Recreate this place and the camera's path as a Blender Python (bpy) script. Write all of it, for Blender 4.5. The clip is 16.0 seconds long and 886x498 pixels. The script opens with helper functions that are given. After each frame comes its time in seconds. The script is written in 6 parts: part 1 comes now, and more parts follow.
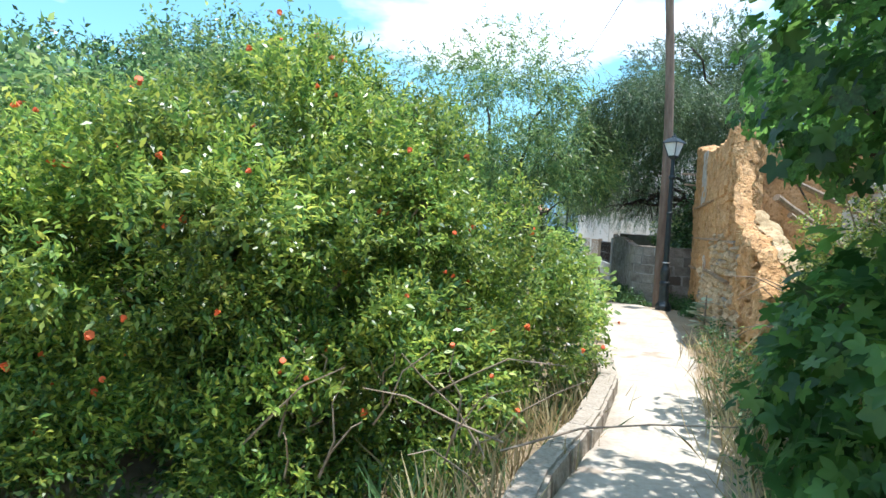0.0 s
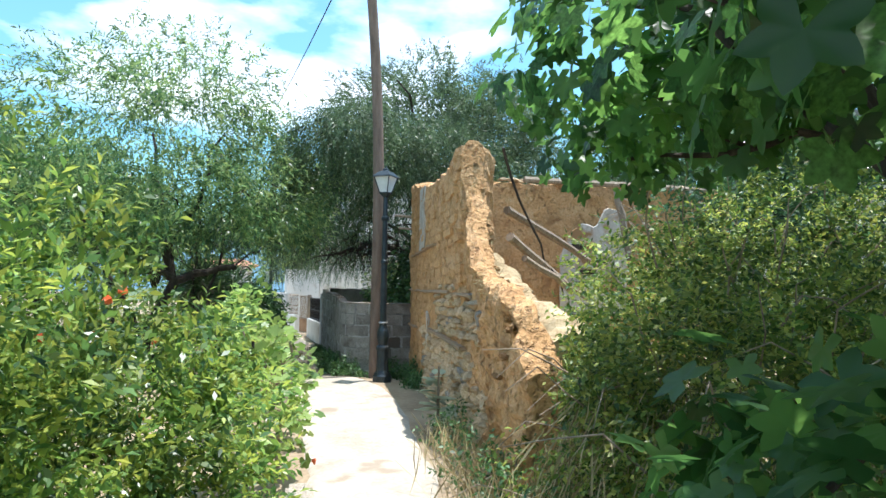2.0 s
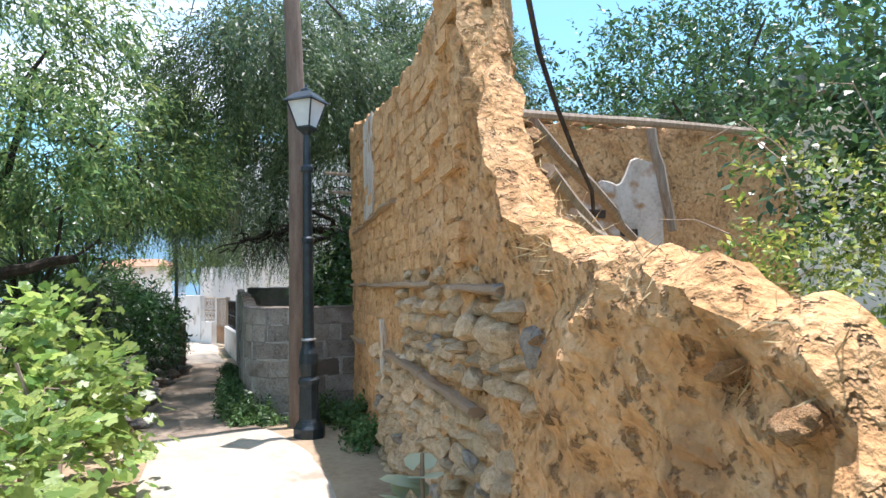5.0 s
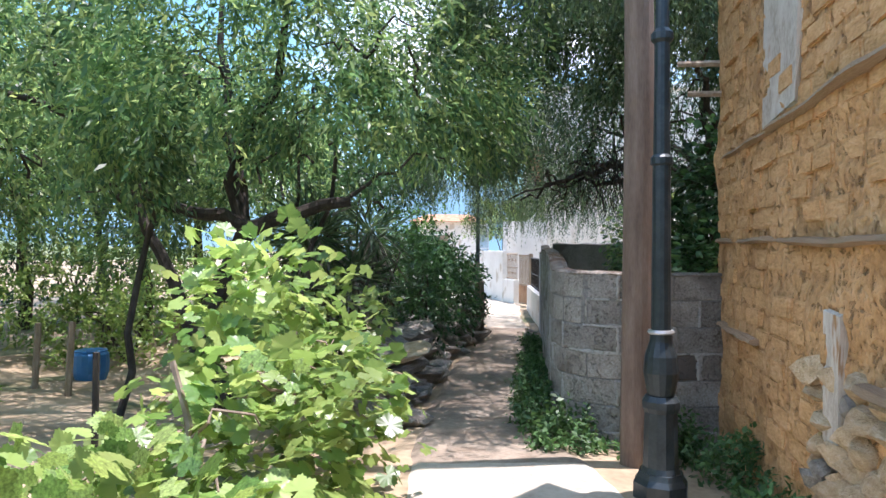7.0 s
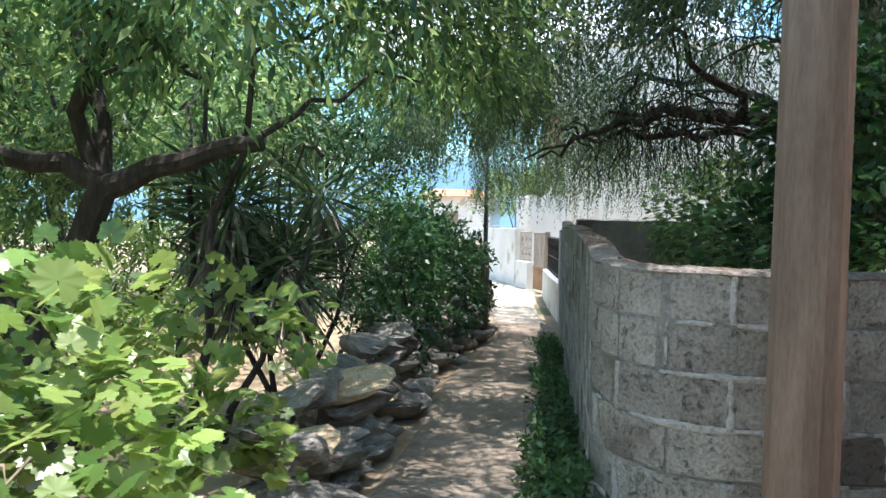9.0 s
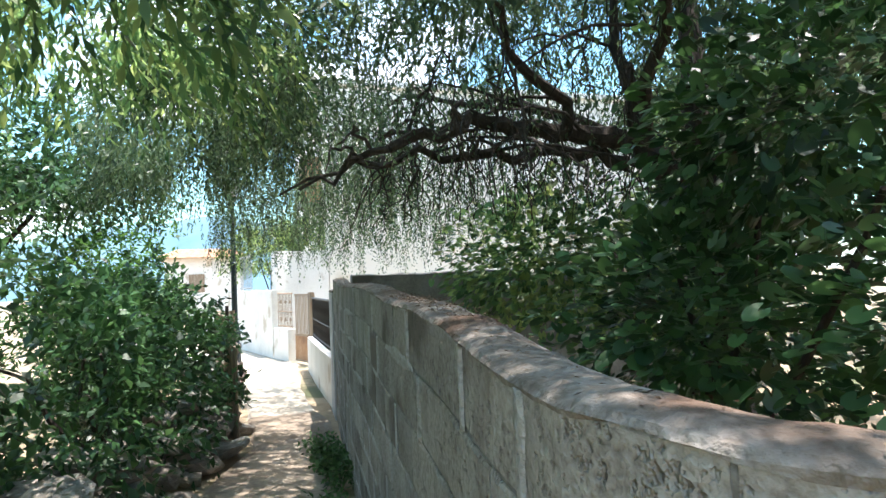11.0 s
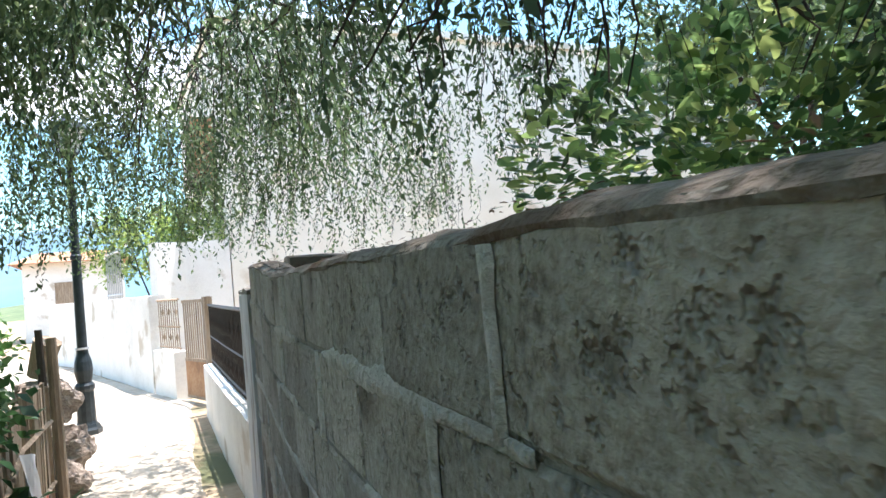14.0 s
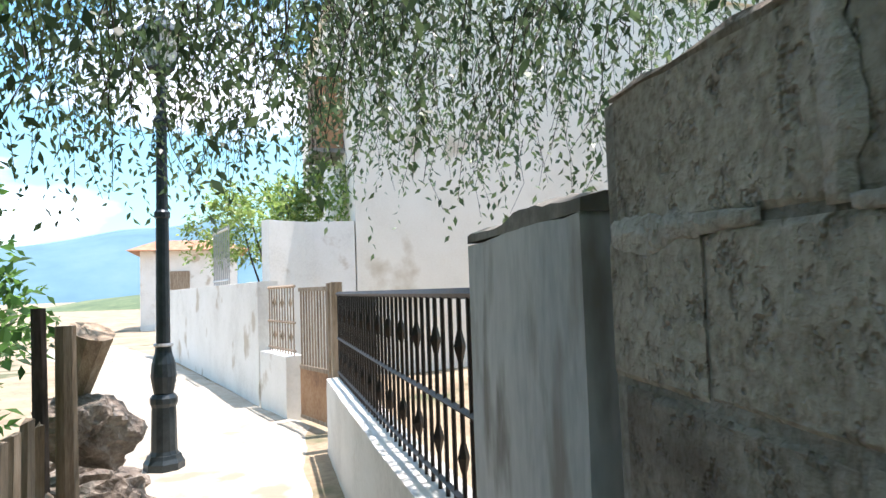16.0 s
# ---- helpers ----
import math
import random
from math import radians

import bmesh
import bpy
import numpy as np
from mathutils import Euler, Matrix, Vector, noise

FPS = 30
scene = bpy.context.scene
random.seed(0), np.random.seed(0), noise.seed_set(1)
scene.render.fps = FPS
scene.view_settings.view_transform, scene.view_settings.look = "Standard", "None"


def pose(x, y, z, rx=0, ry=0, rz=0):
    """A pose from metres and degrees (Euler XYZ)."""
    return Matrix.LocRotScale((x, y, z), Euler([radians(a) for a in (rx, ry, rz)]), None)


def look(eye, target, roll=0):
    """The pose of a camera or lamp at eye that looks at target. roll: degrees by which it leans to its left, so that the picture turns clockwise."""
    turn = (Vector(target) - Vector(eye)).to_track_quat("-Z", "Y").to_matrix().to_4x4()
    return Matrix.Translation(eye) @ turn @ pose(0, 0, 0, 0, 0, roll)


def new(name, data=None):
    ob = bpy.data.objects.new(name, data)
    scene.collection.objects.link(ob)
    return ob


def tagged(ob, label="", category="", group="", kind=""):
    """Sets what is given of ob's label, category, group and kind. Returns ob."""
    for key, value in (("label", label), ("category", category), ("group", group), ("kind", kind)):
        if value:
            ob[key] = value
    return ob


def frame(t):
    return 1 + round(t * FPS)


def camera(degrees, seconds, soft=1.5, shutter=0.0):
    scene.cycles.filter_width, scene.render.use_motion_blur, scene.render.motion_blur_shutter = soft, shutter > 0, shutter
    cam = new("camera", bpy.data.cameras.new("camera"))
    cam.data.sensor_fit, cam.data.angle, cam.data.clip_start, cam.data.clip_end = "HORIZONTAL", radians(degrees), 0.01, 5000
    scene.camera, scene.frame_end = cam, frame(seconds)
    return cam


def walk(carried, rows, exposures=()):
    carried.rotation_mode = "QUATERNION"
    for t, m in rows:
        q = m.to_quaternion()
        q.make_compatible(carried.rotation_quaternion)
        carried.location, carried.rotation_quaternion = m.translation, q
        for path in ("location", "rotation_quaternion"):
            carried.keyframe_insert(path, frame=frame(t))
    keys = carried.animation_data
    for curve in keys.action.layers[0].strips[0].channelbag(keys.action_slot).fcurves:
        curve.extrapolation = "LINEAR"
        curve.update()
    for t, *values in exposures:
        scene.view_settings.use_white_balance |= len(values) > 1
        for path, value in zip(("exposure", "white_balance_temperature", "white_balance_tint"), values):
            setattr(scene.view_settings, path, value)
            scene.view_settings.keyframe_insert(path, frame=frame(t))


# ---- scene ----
cam = camera(67.40, 16.0, soft=1.5, shutter=0.05)
# seconds, x, y, z, yaw, pitch, roll
ROWS = [
    (0, -0.042, -0.746, 1.489, 4.40, -1.75, -3.30),
    (0.5, 0.113, 0.052, 1.501, 0.34, -3.48, -2.76),
    (1, 0.278, 0.828, 1.516, -1.67, -1.10, 0.60),
    (1.5, 0.447, 1.567, 1.529, -11.36, 1.55, -3.33),
    (2, 0.637, 2.239, 1.536, -19.81, 3.90, -0.75),
    (2.5, 0.841, 2.854, 1.536, -24.60, 3.97, 0.25),
    (3, 1.052, 3.452, 1.529, -28.74, 3.70, 0.80),
    (3.5, 1.232, 4.081, 1.522, -26.71, 2.70, 0.60),
    (3.7, 1.301, 4.336, 1.520, -27.14, 2.86, 1.10),
    (5.8, 2.061, 7.305, 1.529, -19.39, 3.21, 2.27),
    (6, 2.079, 7.575, 1.527, -17.40, 2.34, 2.40),
    (6.5, 2.126, 8.238, 1.525, -9.94, -0.18, -0.13),
    (7, 2.187, 8.875, 1.528, 0.79, 0.13, -0.27),
    (7.5, 2.245, 9.506, 1.521, 2.76, -0.64, -2.19),
    (8, 2.307, 10.137, 1.506, 0.72, -1.95, -2.00),
    (8.5, 2.357, 10.753, 1.501, 3.14, -1.79, -1.16),
    (9, 2.424, 11.349, 1.514, 2.02, -1.86, -1.02),
    (9.5, 2.502, 11.914, 1.534, 0.97, -0.14, -1.05),
    (10, 2.506, 12.458, 1.546, -3.19, 1.87, -3.61),
    (10.2, 2.511, 12.676, 1.552, -7.04, 2.47, -2.29),
    (12.3, 2.825, 15.224, 1.534, -26.66, 2.36, -0.35),
    (12.5, 2.868, 15.498, 1.538, -27.66, 2.00, -0.97),
    (13, 2.966, 16.193, 1.539, -27.84, 2.78, 3.76),
    (13.5, 3.041, 16.902, 1.523, -26.03, 2.35, 4.29),
    (14, 3.153, 17.603, 1.508, -26.83, 1.93, 4.99),
    (14.5, 3.222, 18.328, 1.494, -24.26, 2.21, 5.65),
    (15, 3.259, 19.067, 1.472, -22.67, 2.98, 3.56),
    (15.5, 3.336, 19.785, 1.432, -20.44, 3.49, 2.82),
    (16, 3.328, 20.514, 1.364, -18.20, 3.37, 1.94),
]
EXPOSURES = [(0.0, 0.80, 5900, 14), (3.7, 0.80, 6050, 13), (5.8, 1.05, 6150, 28), (7.5, 1.15, 6000, 24), (9.0, 1.25, 6050, 18), (10.2, 1.55, 6200, 18), (12.5, 1.58, 6350, 16), (13.2, 1.72, 6350, 20), (14.0, 1.52, 6330, 22), (14.5, 1.36, 6300, 24), (15.2, 1.13, 6300, 23), (16.0, 1.05, 6300, 21)]
walk(cam, [(t, pose(x, y, z, 90 + pitch, roll, yaw)) for t, x, y, z, yaw, pitch, roll in ROWS], EXPOSURES)

# ---- light ----
SUN = Vector((0.19, 0.03, 1.0)).normalized()
world = bpy.data.worlds.new("sky")
scene.world = world
world.use_nodes = True
wn, wl = world.node_tree.nodes, world.node_tree.links
bg = wn["Background"]
sky = wn.new("ShaderNodeTexSky")
sky.sky_type, sky.sun_disc = "NISHITA", False
sky.sun_elevation = math.asin(SUN.z)
sky.sun_rotation = math.atan2(SUN.x, SUN.y)
sky.dust_density, sky.ozone_density, sky.air_density = 1.2, 0.6, 1.3
tc = wn.new("ShaderNodeTexCoord")
mp = wn.new("ShaderNodeMapping")
mp.inputs["Scale"].default_value = (1.6, 1.6, 4.0)
cn = wn.new("ShaderNodeTexNoise")
cn.inputs["Scale"].default_value, cn.inputs["Detail"].default_value = 1.5, 7.0
cr = wn.new("ShaderNodeValToRGB")
cr.color_ramp.elements[0].position, cr.color_ramp.elements[1].position = 0.52, 0.66
mixc = wn.new("ShaderNodeMix")
mixc.data_type = "RGBA"
mixc.inputs["B"].default_value = (9.0, 9.4, 9.8, 1)
wl.new(tc.outputs["Generated"], mp.inputs["Vector"])
wl.new(mp.outputs["Vector"], cn.inputs["Vector"])
wl.new(cn.outputs["Fac"], cr.inputs["Fac"])
wl.new(cr.outputs["Color"], mixc.inputs["Factor"])
air = wn.new("ShaderNodeMix")
air.data_type, air.blend_type = "RGBA", "MULTIPLY"
air.inputs["Factor"].default_value = 1.0
air.inputs["B"].default_value = (0.62, 0.97, 1.0, 1)
wl.new(sky.outputs["Color"], air.inputs["A"])
wl.new(air.outputs["Result"], mixc.inputs["A"])
wl.new(mixc.outputs["Result"], bg.inputs["Color"])
bg.inputs["Strength"].default_value = 0.15
sun = new("sun", bpy.data.lights.new("sun", "SUN"))
sun.data.energy, sun.data.angle, sun.data.color = 4.6, radians(0.55), (1.0, 0.95, 0.86)
sun.matrix_world = look(SUN * 60, (0, 0, 0))

# ---- materials ----
def ramp_mat(name, colours, scale=3.0, rough=0.9, bump=0.3, fine=40.0, vary=0.0, stretch=(1, 1, 1), metal=0.0, spots=None, deep=0.02, grain=0.3, pits=None):
    """Noise-mottled surface; colours run through a ramp at one scale, grain and relief at a finer one."""
    m = bpy.data.materials.new(name)
    m.use_nodes = True
    n, l = m.node_tree.nodes, m.node_tree.links
    b = n["Principled BSDF"]
    b.inputs["Roughness"].default_value, b.inputs["Metallic"].default_value = rough, metal
    co, mm = n.new("ShaderNodeTexCoord"), n.new("ShaderNodeMapping")
    mm.inputs["Scale"].default_value = stretch
    l.new(co.outputs["Object"], mm.inputs["Vector"])
    oi = n.new("ShaderNodeObjectInfo")
    add = n.new("ShaderNodeVectorMath")
    sc = n.new("ShaderNodeMath")
    sc.operation, sc.inputs[1].default_value = "MULTIPLY", 37.0 if vary else 0.0
    l.new(oi.outputs["Random"], sc.inputs[0])
    l.new(mm.outputs["Vector"], add.inputs[0])
    l.new(sc.outputs["Value"], add.inputs[1])
    a, f = n.new("ShaderNodeTexNoise"), n.new("ShaderNodeTexNoise")
    a.inputs["Scale"].default_value, a.inputs["Detail"].default_value, a.inputs["Roughness"].default_value = scale, 6.0, 0.62
    f.inputs["Scale"].default_value, f.inputs["Detail"].default_value = fine, 5.0
    l.new(add.outputs["Vector"], a.inputs["Vector"])
    l.new(add.outputs["Vector"], f.inputs["Vector"])
    mixn = n.new("ShaderNodeMix")
    mixn.inputs["Factor"].default_value = grain
    l.new(a.outputs["Fac"], mixn.inputs["A"])
    l.new(f.outputs["Fac"], mixn.inputs["B"])
    r = n.new("ShaderNodeValToRGB")
    el = r.color_ramp.elements
    while len(el) < len(colours):
        el.new(0.5)
    for i, c in enumerate(colours):
        el[i].position = 0.32 + 0.36 * i / max(1, len(colours) - 1)
        el[i].color = (*c, 1)
    l.new(mixn.outputs["Result"], r.inputs["Fac"])
    out = r.outputs["Color"]
    if spots:
        s = n.new("ShaderNodeTexNoise")
        s.inputs["Scale"].default_value, s.inputs["Detail"].default_value = spots[1], 8.0
        l.new(add.outputs["Vector"], s.inputs["Vector"])
        sr = n.new("ShaderNodeValToRGB")
        sr.color_ramp.elements[0].position, sr.color_ramp.elements[1].position = spots[2], spots[2] + 0.07
        l.new(s.outputs["Fac"], sr.inputs["Fac"])
        mx = n.new("ShaderNodeMix")
        mx.data_type = "RGBA"
        mx.inputs["B"].default_value = (*spots[0], 1)
        l.new(sr.outputs["Color"], mx.inputs["Factor"])
        l.new(out, mx.inputs["A"])
        out = mx.outputs["Result"]
    if vary:
        hs = n.new("ShaderNodeHueSaturation")
        mr = n.new("ShaderNodeMapRange")
        mr.inputs["To Min"].default_value, mr.inputs["To Max"].default_value = 1 - vary, 1 + vary
        l.new(oi.outputs["Random"], mr.inputs["Value"])
        l.new(mr.outputs["Result"], hs.inputs["Value"])
        l.new(out, hs.inputs["Color"])
        out = hs.outputs["Color"]
    height = mixn.outputs["Result"]
    if pits:
        po = n.new("ShaderNodeTexNoise")
        po.inputs["Scale"].default_value, po.inputs["Detail"].default_value, po.inputs["Roughness"].default_value = pits, 3.0, 0.7
        l.new(add.outputs["Vector"], po.inputs["Vector"])
        pr = n.new("ShaderNodeMapRange")
        pr.inputs["From Min"].default_value, pr.inputs["From Max"].default_value = 0.30, 0.44
        pr.inputs["To Min"].default_value, pr.inputs["To Max"].default_value = 0.0, 1.0
        l.new(po.outputs["Fac"], pr.inputs["Value"])
        # colour is multiplied darker inside the pits
        pit_tone = n.new("ShaderNodeMapRange")
        pit_tone.inputs["To Min"].default_value, pit_tone.inputs["To Max"].default_value = 0.72, 1.0
        l.new(pr.outputs["Result"], pit_tone.inputs["Value"])
        ph = n.new("ShaderNodeHueSaturation")
        l.new(pit_tone.outputs["Result"], ph.inputs["Value"])
        l.new(out, ph.inputs["Color"])
        out = ph.outputs["Color"]
        sink = n.new("ShaderNodeMath")
        sink.operation, sink.inputs[1].default_value = "MULTIPLY_ADD", 0.55
        l.new(pr.outputs["Result"], sink.inputs[0])
        l.new(height, sink.inputs[2])
        height = sink.outputs["Value"]
    l.new(out, b.inputs["Base Color"])
    bp = n.new("ShaderNodeBump")
    bp.inputs["Strength"].default_value, bp.inputs["Distance"].default_value = bump, deep
    l.new(height, bp.inputs["Height"])
    l.new(bp.outputs["Normal"], b.inputs["Normal"])
    return m


def leaf_mat(name, colours, through_light=0.35, rough=0.45, single=False):
    """Leaf: colour differs leaf by leaf, light shines through."""
    m = bpy.data.materials.new(name)
    m.use_nodes = True
    n, l = m.node_tree.nodes, m.node_tree.links
    b = n["Principled BSDF"]
    b.inputs["Roughness"].default_value = rough
    r = n.new("ShaderNodeValToRGB")
    el = r.color_ramp.elements
    while len(el) < len(colours):
        el.new(0.5)
    for i, c in enumerate(colours):
        el[i].position = i / max(1, len(colours) - 1)
        el[i].color = (*c, 1)
    if single:
        src = n.new("ShaderNodeObjectInfo").outputs["Random"]
    else:
        src = n.new("ShaderNodeNewGeometry").outputs["Random Per Island"]
    l.new(src, r.inputs["Fac"])
    co, nz = n.new("ShaderNodeTexCoord"), n.new("ShaderNodeTexNoise")
    nz.inputs["Scale"].default_value, nz.inputs["Detail"].default_value = (9.0 if single else 1.3), 3.0
    l.new(co.outputs["Object"], nz.inputs["Vector"])
    mr = n.new("ShaderNodeMapRange")
    mr.inputs["From Min"].default_value, mr.inputs["From Max"].default_value = 0.3, 0.7
    mr.inputs["To Min"].default_value, mr.inputs["To Max"].default_value = 0.55, 1.6
    l.new(nz.outputs["Fac"], mr.inputs["Value"])
    hs = n.new("ShaderNodeHueSaturation")
    l.new(mr.outputs["Result"], hs.inputs["Value"])
    l.new(r.outputs["Color"], hs.inputs["Color"])
    l.new(hs.outputs["Color"], b.inputs["Base Color"])
    t = n.new("ShaderNodeBsdfTranslucent")
    hs2 = n.new("ShaderNodeHueSaturation")
    hs2.inputs["Hue"].default_value, hs2.inputs["Value"].default_value = 0.48, 1.7
    l.new(hs.outputs["Color"], hs2.inputs["Color"])
    l.new(hs2.outputs["Color"], t.inputs["Color"])
    mx = n.new("ShaderNodeMixShader")
    mx.inputs["Fac"].default_value = through_light
    l.new(b.outputs["BSDF"], mx.inputs[1])
    l.new(t.outputs["BSDF"], mx.inputs[2])
    l.new(mx.outputs["Shader"], n["Material Output"].inputs["Surface"])
    return m


M = {
    "soil": ramp_mat("dry_soil", [(0.19, 0.13, 0.08), (0.33, 0.25, 0.16), (0.42, 0.34, 0.23)], 0.9, 0.95, 0.6, 18.0, spots=((0.10, 0.11, 0.05), 0.6, 0.58)),
    "path": ramp_mat("worn_concrete_path", [(0.30, 0.25, 0.19), (0.44, 0.39, 0.31), (0.52, 0.47, 0.39)], 1.6, 0.9, 0.45, 26.0, spots=((0.31, 0.25, 0.185), 1.6, 0.58)),
    # brown earth tone, with the canopy's shade deepened in the colour
    "lane": ramp_mat("shade_darkened_earth_lane", [(0.15, 0.115, 0.08), (0.25, 0.20, 0.148), (0.35, 0.295, 0.225)], 1.4, 0.95, 0.6, 30.0, spots=((0.20, 0.155, 0.11), 2.6, 0.57), grain=0.4),
    "concrete": ramp_mat("grey_concrete", [(0.12, 0.115, 0.10), (0.23, 0.22, 0.20), (0.33, 0.31, 0.28)], 3.0, 0.92, 0.5, 45.0, spots=((0.13, 0.12, 0.10), 2.2, 0.58)),
    "kerb": ramp_mat("sandy_mortar_kerb", [(0.19, 0.155, 0.115), (0.35, 0.30, 0.235), (0.47, 0.42, 0.345)], 2.4, 0.95, 0.9, 40.0, spots=((0.17, 0.13, 0.09), 3.5, 0.58), grain=0.4, deep=0.03),
    "block": ramp_mat("cement_block", [(0.115, 0.097, 0.08), (0.265, 0.24, 0.205), (0.365, 0.34, 0.30), (0.47, 0.445, 0.405)], 3.2, 0.95, 1.0, 65.0, vary=0.22, spots=((0.155, 0.13, 0.108), 1.6, 0.56), grain=0.44, deep=0.024, pits=26.0),
    "mortar": ramp_mat("mortar", [(0.22, 0.205, 0.182), (0.41, 0.392, 0.36), (0.55, 0.533, 0.498)], 4.0, 0.95, 1.0, 50.0, grain=0.4, deep=0.04),
    "joint": ramp_mat("old_mortar", [(0.12, 0.112, 0.098), (0.22, 0.21, 0.19), (0.33, 0.32, 0.295)], 5.0, 0.95, 1.0, 50.0, grain=0.4, deep=0.04),
    "coping": ramp_mat("dirty_mortar_top", [(0.095, 0.07, 0.05), (0.20, 0.17, 0.138), (0.34, 0.315, 0.28)], 4.0, 0.97, 1.0, 45.0, spots=((0.12, 0.075, 0.05), 1.8, 0.60), grain=0.4, deep=0.05),
    "adobe": ramp_mat("adobe_mud", [(0.34, 0.175, 0.068), (0.57, 0.325, 0.14), (0.72, 0.46, 0.245)], 3.4, 0.97, 1.0, 26.0, grain=0.45, spots=((0.38, 0.205, 0.085), 2.5, 0.61), deep=0.07, pits=16.0),
    "adobe_brick": ramp_mat("adobe_brick", [(0.38, 0.205, 0.08), (0.61, 0.355, 0.155), (0.74, 0.48, 0.26)], 2.2, 0.97, 0.9, 8.0, grain=0.45, vary=0.08, deep=0.03),
    "stone": ramp_mat("field_stone", [(0.36, 0.235, 0.125), (0.57, 0.42, 0.255), (0.70, 0.57, 0.41)], 4.5, 0.94, 1.0, 24.0, vary=0.2, deep=0.05),
    "grey_stone": ramp_mat("grey_stone", [(0.17, 0.145, 0.12), (0.30, 0.268, 0.228), (0.46, 0.42, 0.365)], 4.0, 0.94, 1.0, 24.0, vary=0.25, deep=0.05),
    "boulder": ramp_mat("brown_boulder", [(0.10, 0.078, 0.062), (0.22, 0.18, 0.145), (0.40, 0.355, 0.30)], 3.5, 0.95, 1.0, 22.0, vary=0.15, deep=0.06),
    "plaster": ramp_mat("flaking_plaster", [(0.30, 0.24, 0.18), (0.55, 0.50, 0.43), (0.66, 0.62, 0.56)], 3.0, 0.95, 0.4, 30.0, spots=((0.36, 0.20, 0.09), 2.2, 0.57)),
    "limewash": ramp_mat("whitewashed_render", [(0.62, 0.60, 0.55), (0.76, 0.74, 0.69), (0.82, 0.80, 0.76)], 1.2, 0.9, 0.25, 30.0, spots=((0.52, 0.46, 0.37), 1.6, 0.60)),
    "cream": ramp_mat("cream_render", [(0.72, 0.68, 0.59), (0.80, 0.76, 0.68), (0.84, 0.81, 0.74)], 0.8, 0.9, 0.25, 30.0, spots=((0.60, 0.53, 0.42), 0.9, 0.62)),
    "grey_render": ramp_mat("grey_painted_render", [(0.34, 0.37, 0.39), (0.48, 0.50, 0.51), (0.58, 0.59, 0.59)], 2.5, 0.85, 0.3, 40.0, stretch=(1, 1, 0.3), spots=((0.25, 0.24, 0.225), 4.5, 0.57)),
    "old_wood": ramp_mat("weathered_wood", [(0.17, 0.12, 0.08), (0.30, 0.23, 0.16), (0.42, 0.35, 0.27)], 6.0, 0.85, 0.5, 40.0, stretch=(4, 4, 0.5), vary=0.2),
    "ruin_wood": ramp_mat("weathered_brown_timber", [(0.22, 0.135, 0.075), (0.40, 0.275, 0.17), (0.54, 0.41, 0.28)], 6.0, 0.88, 0.7, 40.0, stretch=(0.8, 5, 5), vary=0.2),
    "pole": ramp_mat("creosoted_pole", [(0.12, 0.080, 0.058), (0.19, 0.132, 0.098), (0.26, 0.19, 0.148)], 4.0, 0.85, 0.6, 40.0, stretch=(3, 3, 0.5)),
    "bark": ramp_mat("dark_bark", [(0.022, 0.017, 0.014), (0.048, 0.038, 0.030), (0.09, 0.073, 0.058)], 6.0, 0.95, 0.9, 30.0, stretch=(3, 3, 0.6)),
    "twig": ramp_mat("grey_twig", [(0.14, 0.10, 0.07), (0.26, 0.20, 0.14), (0.38, 0.31, 0.23)], 6.0, 0.9, 0.4, 30.0),
    "iron": ramp_mat("dark_green_iron", [(0.018, 0.026, 0.03), (0.030, 0.042, 0.048), (0.05, 0.062, 0.068)], 8.0, 0.42, 0.12, 60.0, metal=0.3),
    "black_iron": ramp_mat("black_iron", [(0.010, 0.009, 0.009), (0.02, 0.017, 0.016), (0.05, 0.03, 0.02)], 9.0, 0.5, 0.2, 60.0, metal=0.4),
    "silver": ramp_mat("worn_band", [(0.35, 0.36, 0.36), (0.5, 0.5, 0.5)], 9.0, 0.4, 0.1, 60.0, metal=0.6),
    "glass": ramp_mat("frosted_glass", [(0.55, 0.58, 0.58), (0.70, 0.73, 0.72)], 4.0, 0.25, 0.05, 20.0),
    "cable": ramp_mat("black_cable", [(0.012, 0.012, 0.012), (0.03, 0.03, 0.03)], 4.0, 0.6, 0.0, 20.0),
    "rust": ramp_mat("rusty_sheet", [(0.20, 0.10, 0.05), (0.36, 0.20, 0.10), (0.46, 0.30, 0.18)], 3.0, 0.8, 0.3, 30.0),
    "tile": ramp_mat("terracotta", [(0.30, 0.13, 0.07), (0.42, 0.21, 0.12), (0.48, 0.30, 0.2)], 4.0, 0.9, 0.4, 30.0, vary=0.2),
    "thatch": ramp_mat("dry_straw_earth", [(0.30, 0.20, 0.10), (0.50, 0.38, 0.22), (0.62, 0.52, 0.34)], 5.0, 0.97, 0.9, 40.0),
    "blue": ramp_mat("blue_plastic", [(0.02, 0.13, 0.32), (0.03, 0.18, 0.40)], 3.0, 0.45, 0.05, 20.0),
    "white_sheet": ramp_mat("white_plastic_sheet", [(0.62, 0.64, 0.66), (0.76, 0.77, 0.78)], 5.0, 0.5, 0.2, 20.0),
    "red": ramp_mat("red_print", [(0.45, 0.06, 0.03), (0.55, 0.09, 0.05)], 5.0, 0.6, 0.0, 20.0),
    "petal": ramp_mat("scarlet_petal", [(0.70, 0.085, 0.018), (0.84, 0.17, 0.04)], 9.0, 0.6, 0.0, 20.0, vary=0.15),
    # blue air haze is mixed into the ridge's base colour
    "hill": ramp_mat("haze_tinted_hill", [(0.075, 0.15, 0.20), (0.10, 0.19, 0.24), (0.13, 0.22, 0.27)], 0.01, 1.0, 0.0, 0.05),
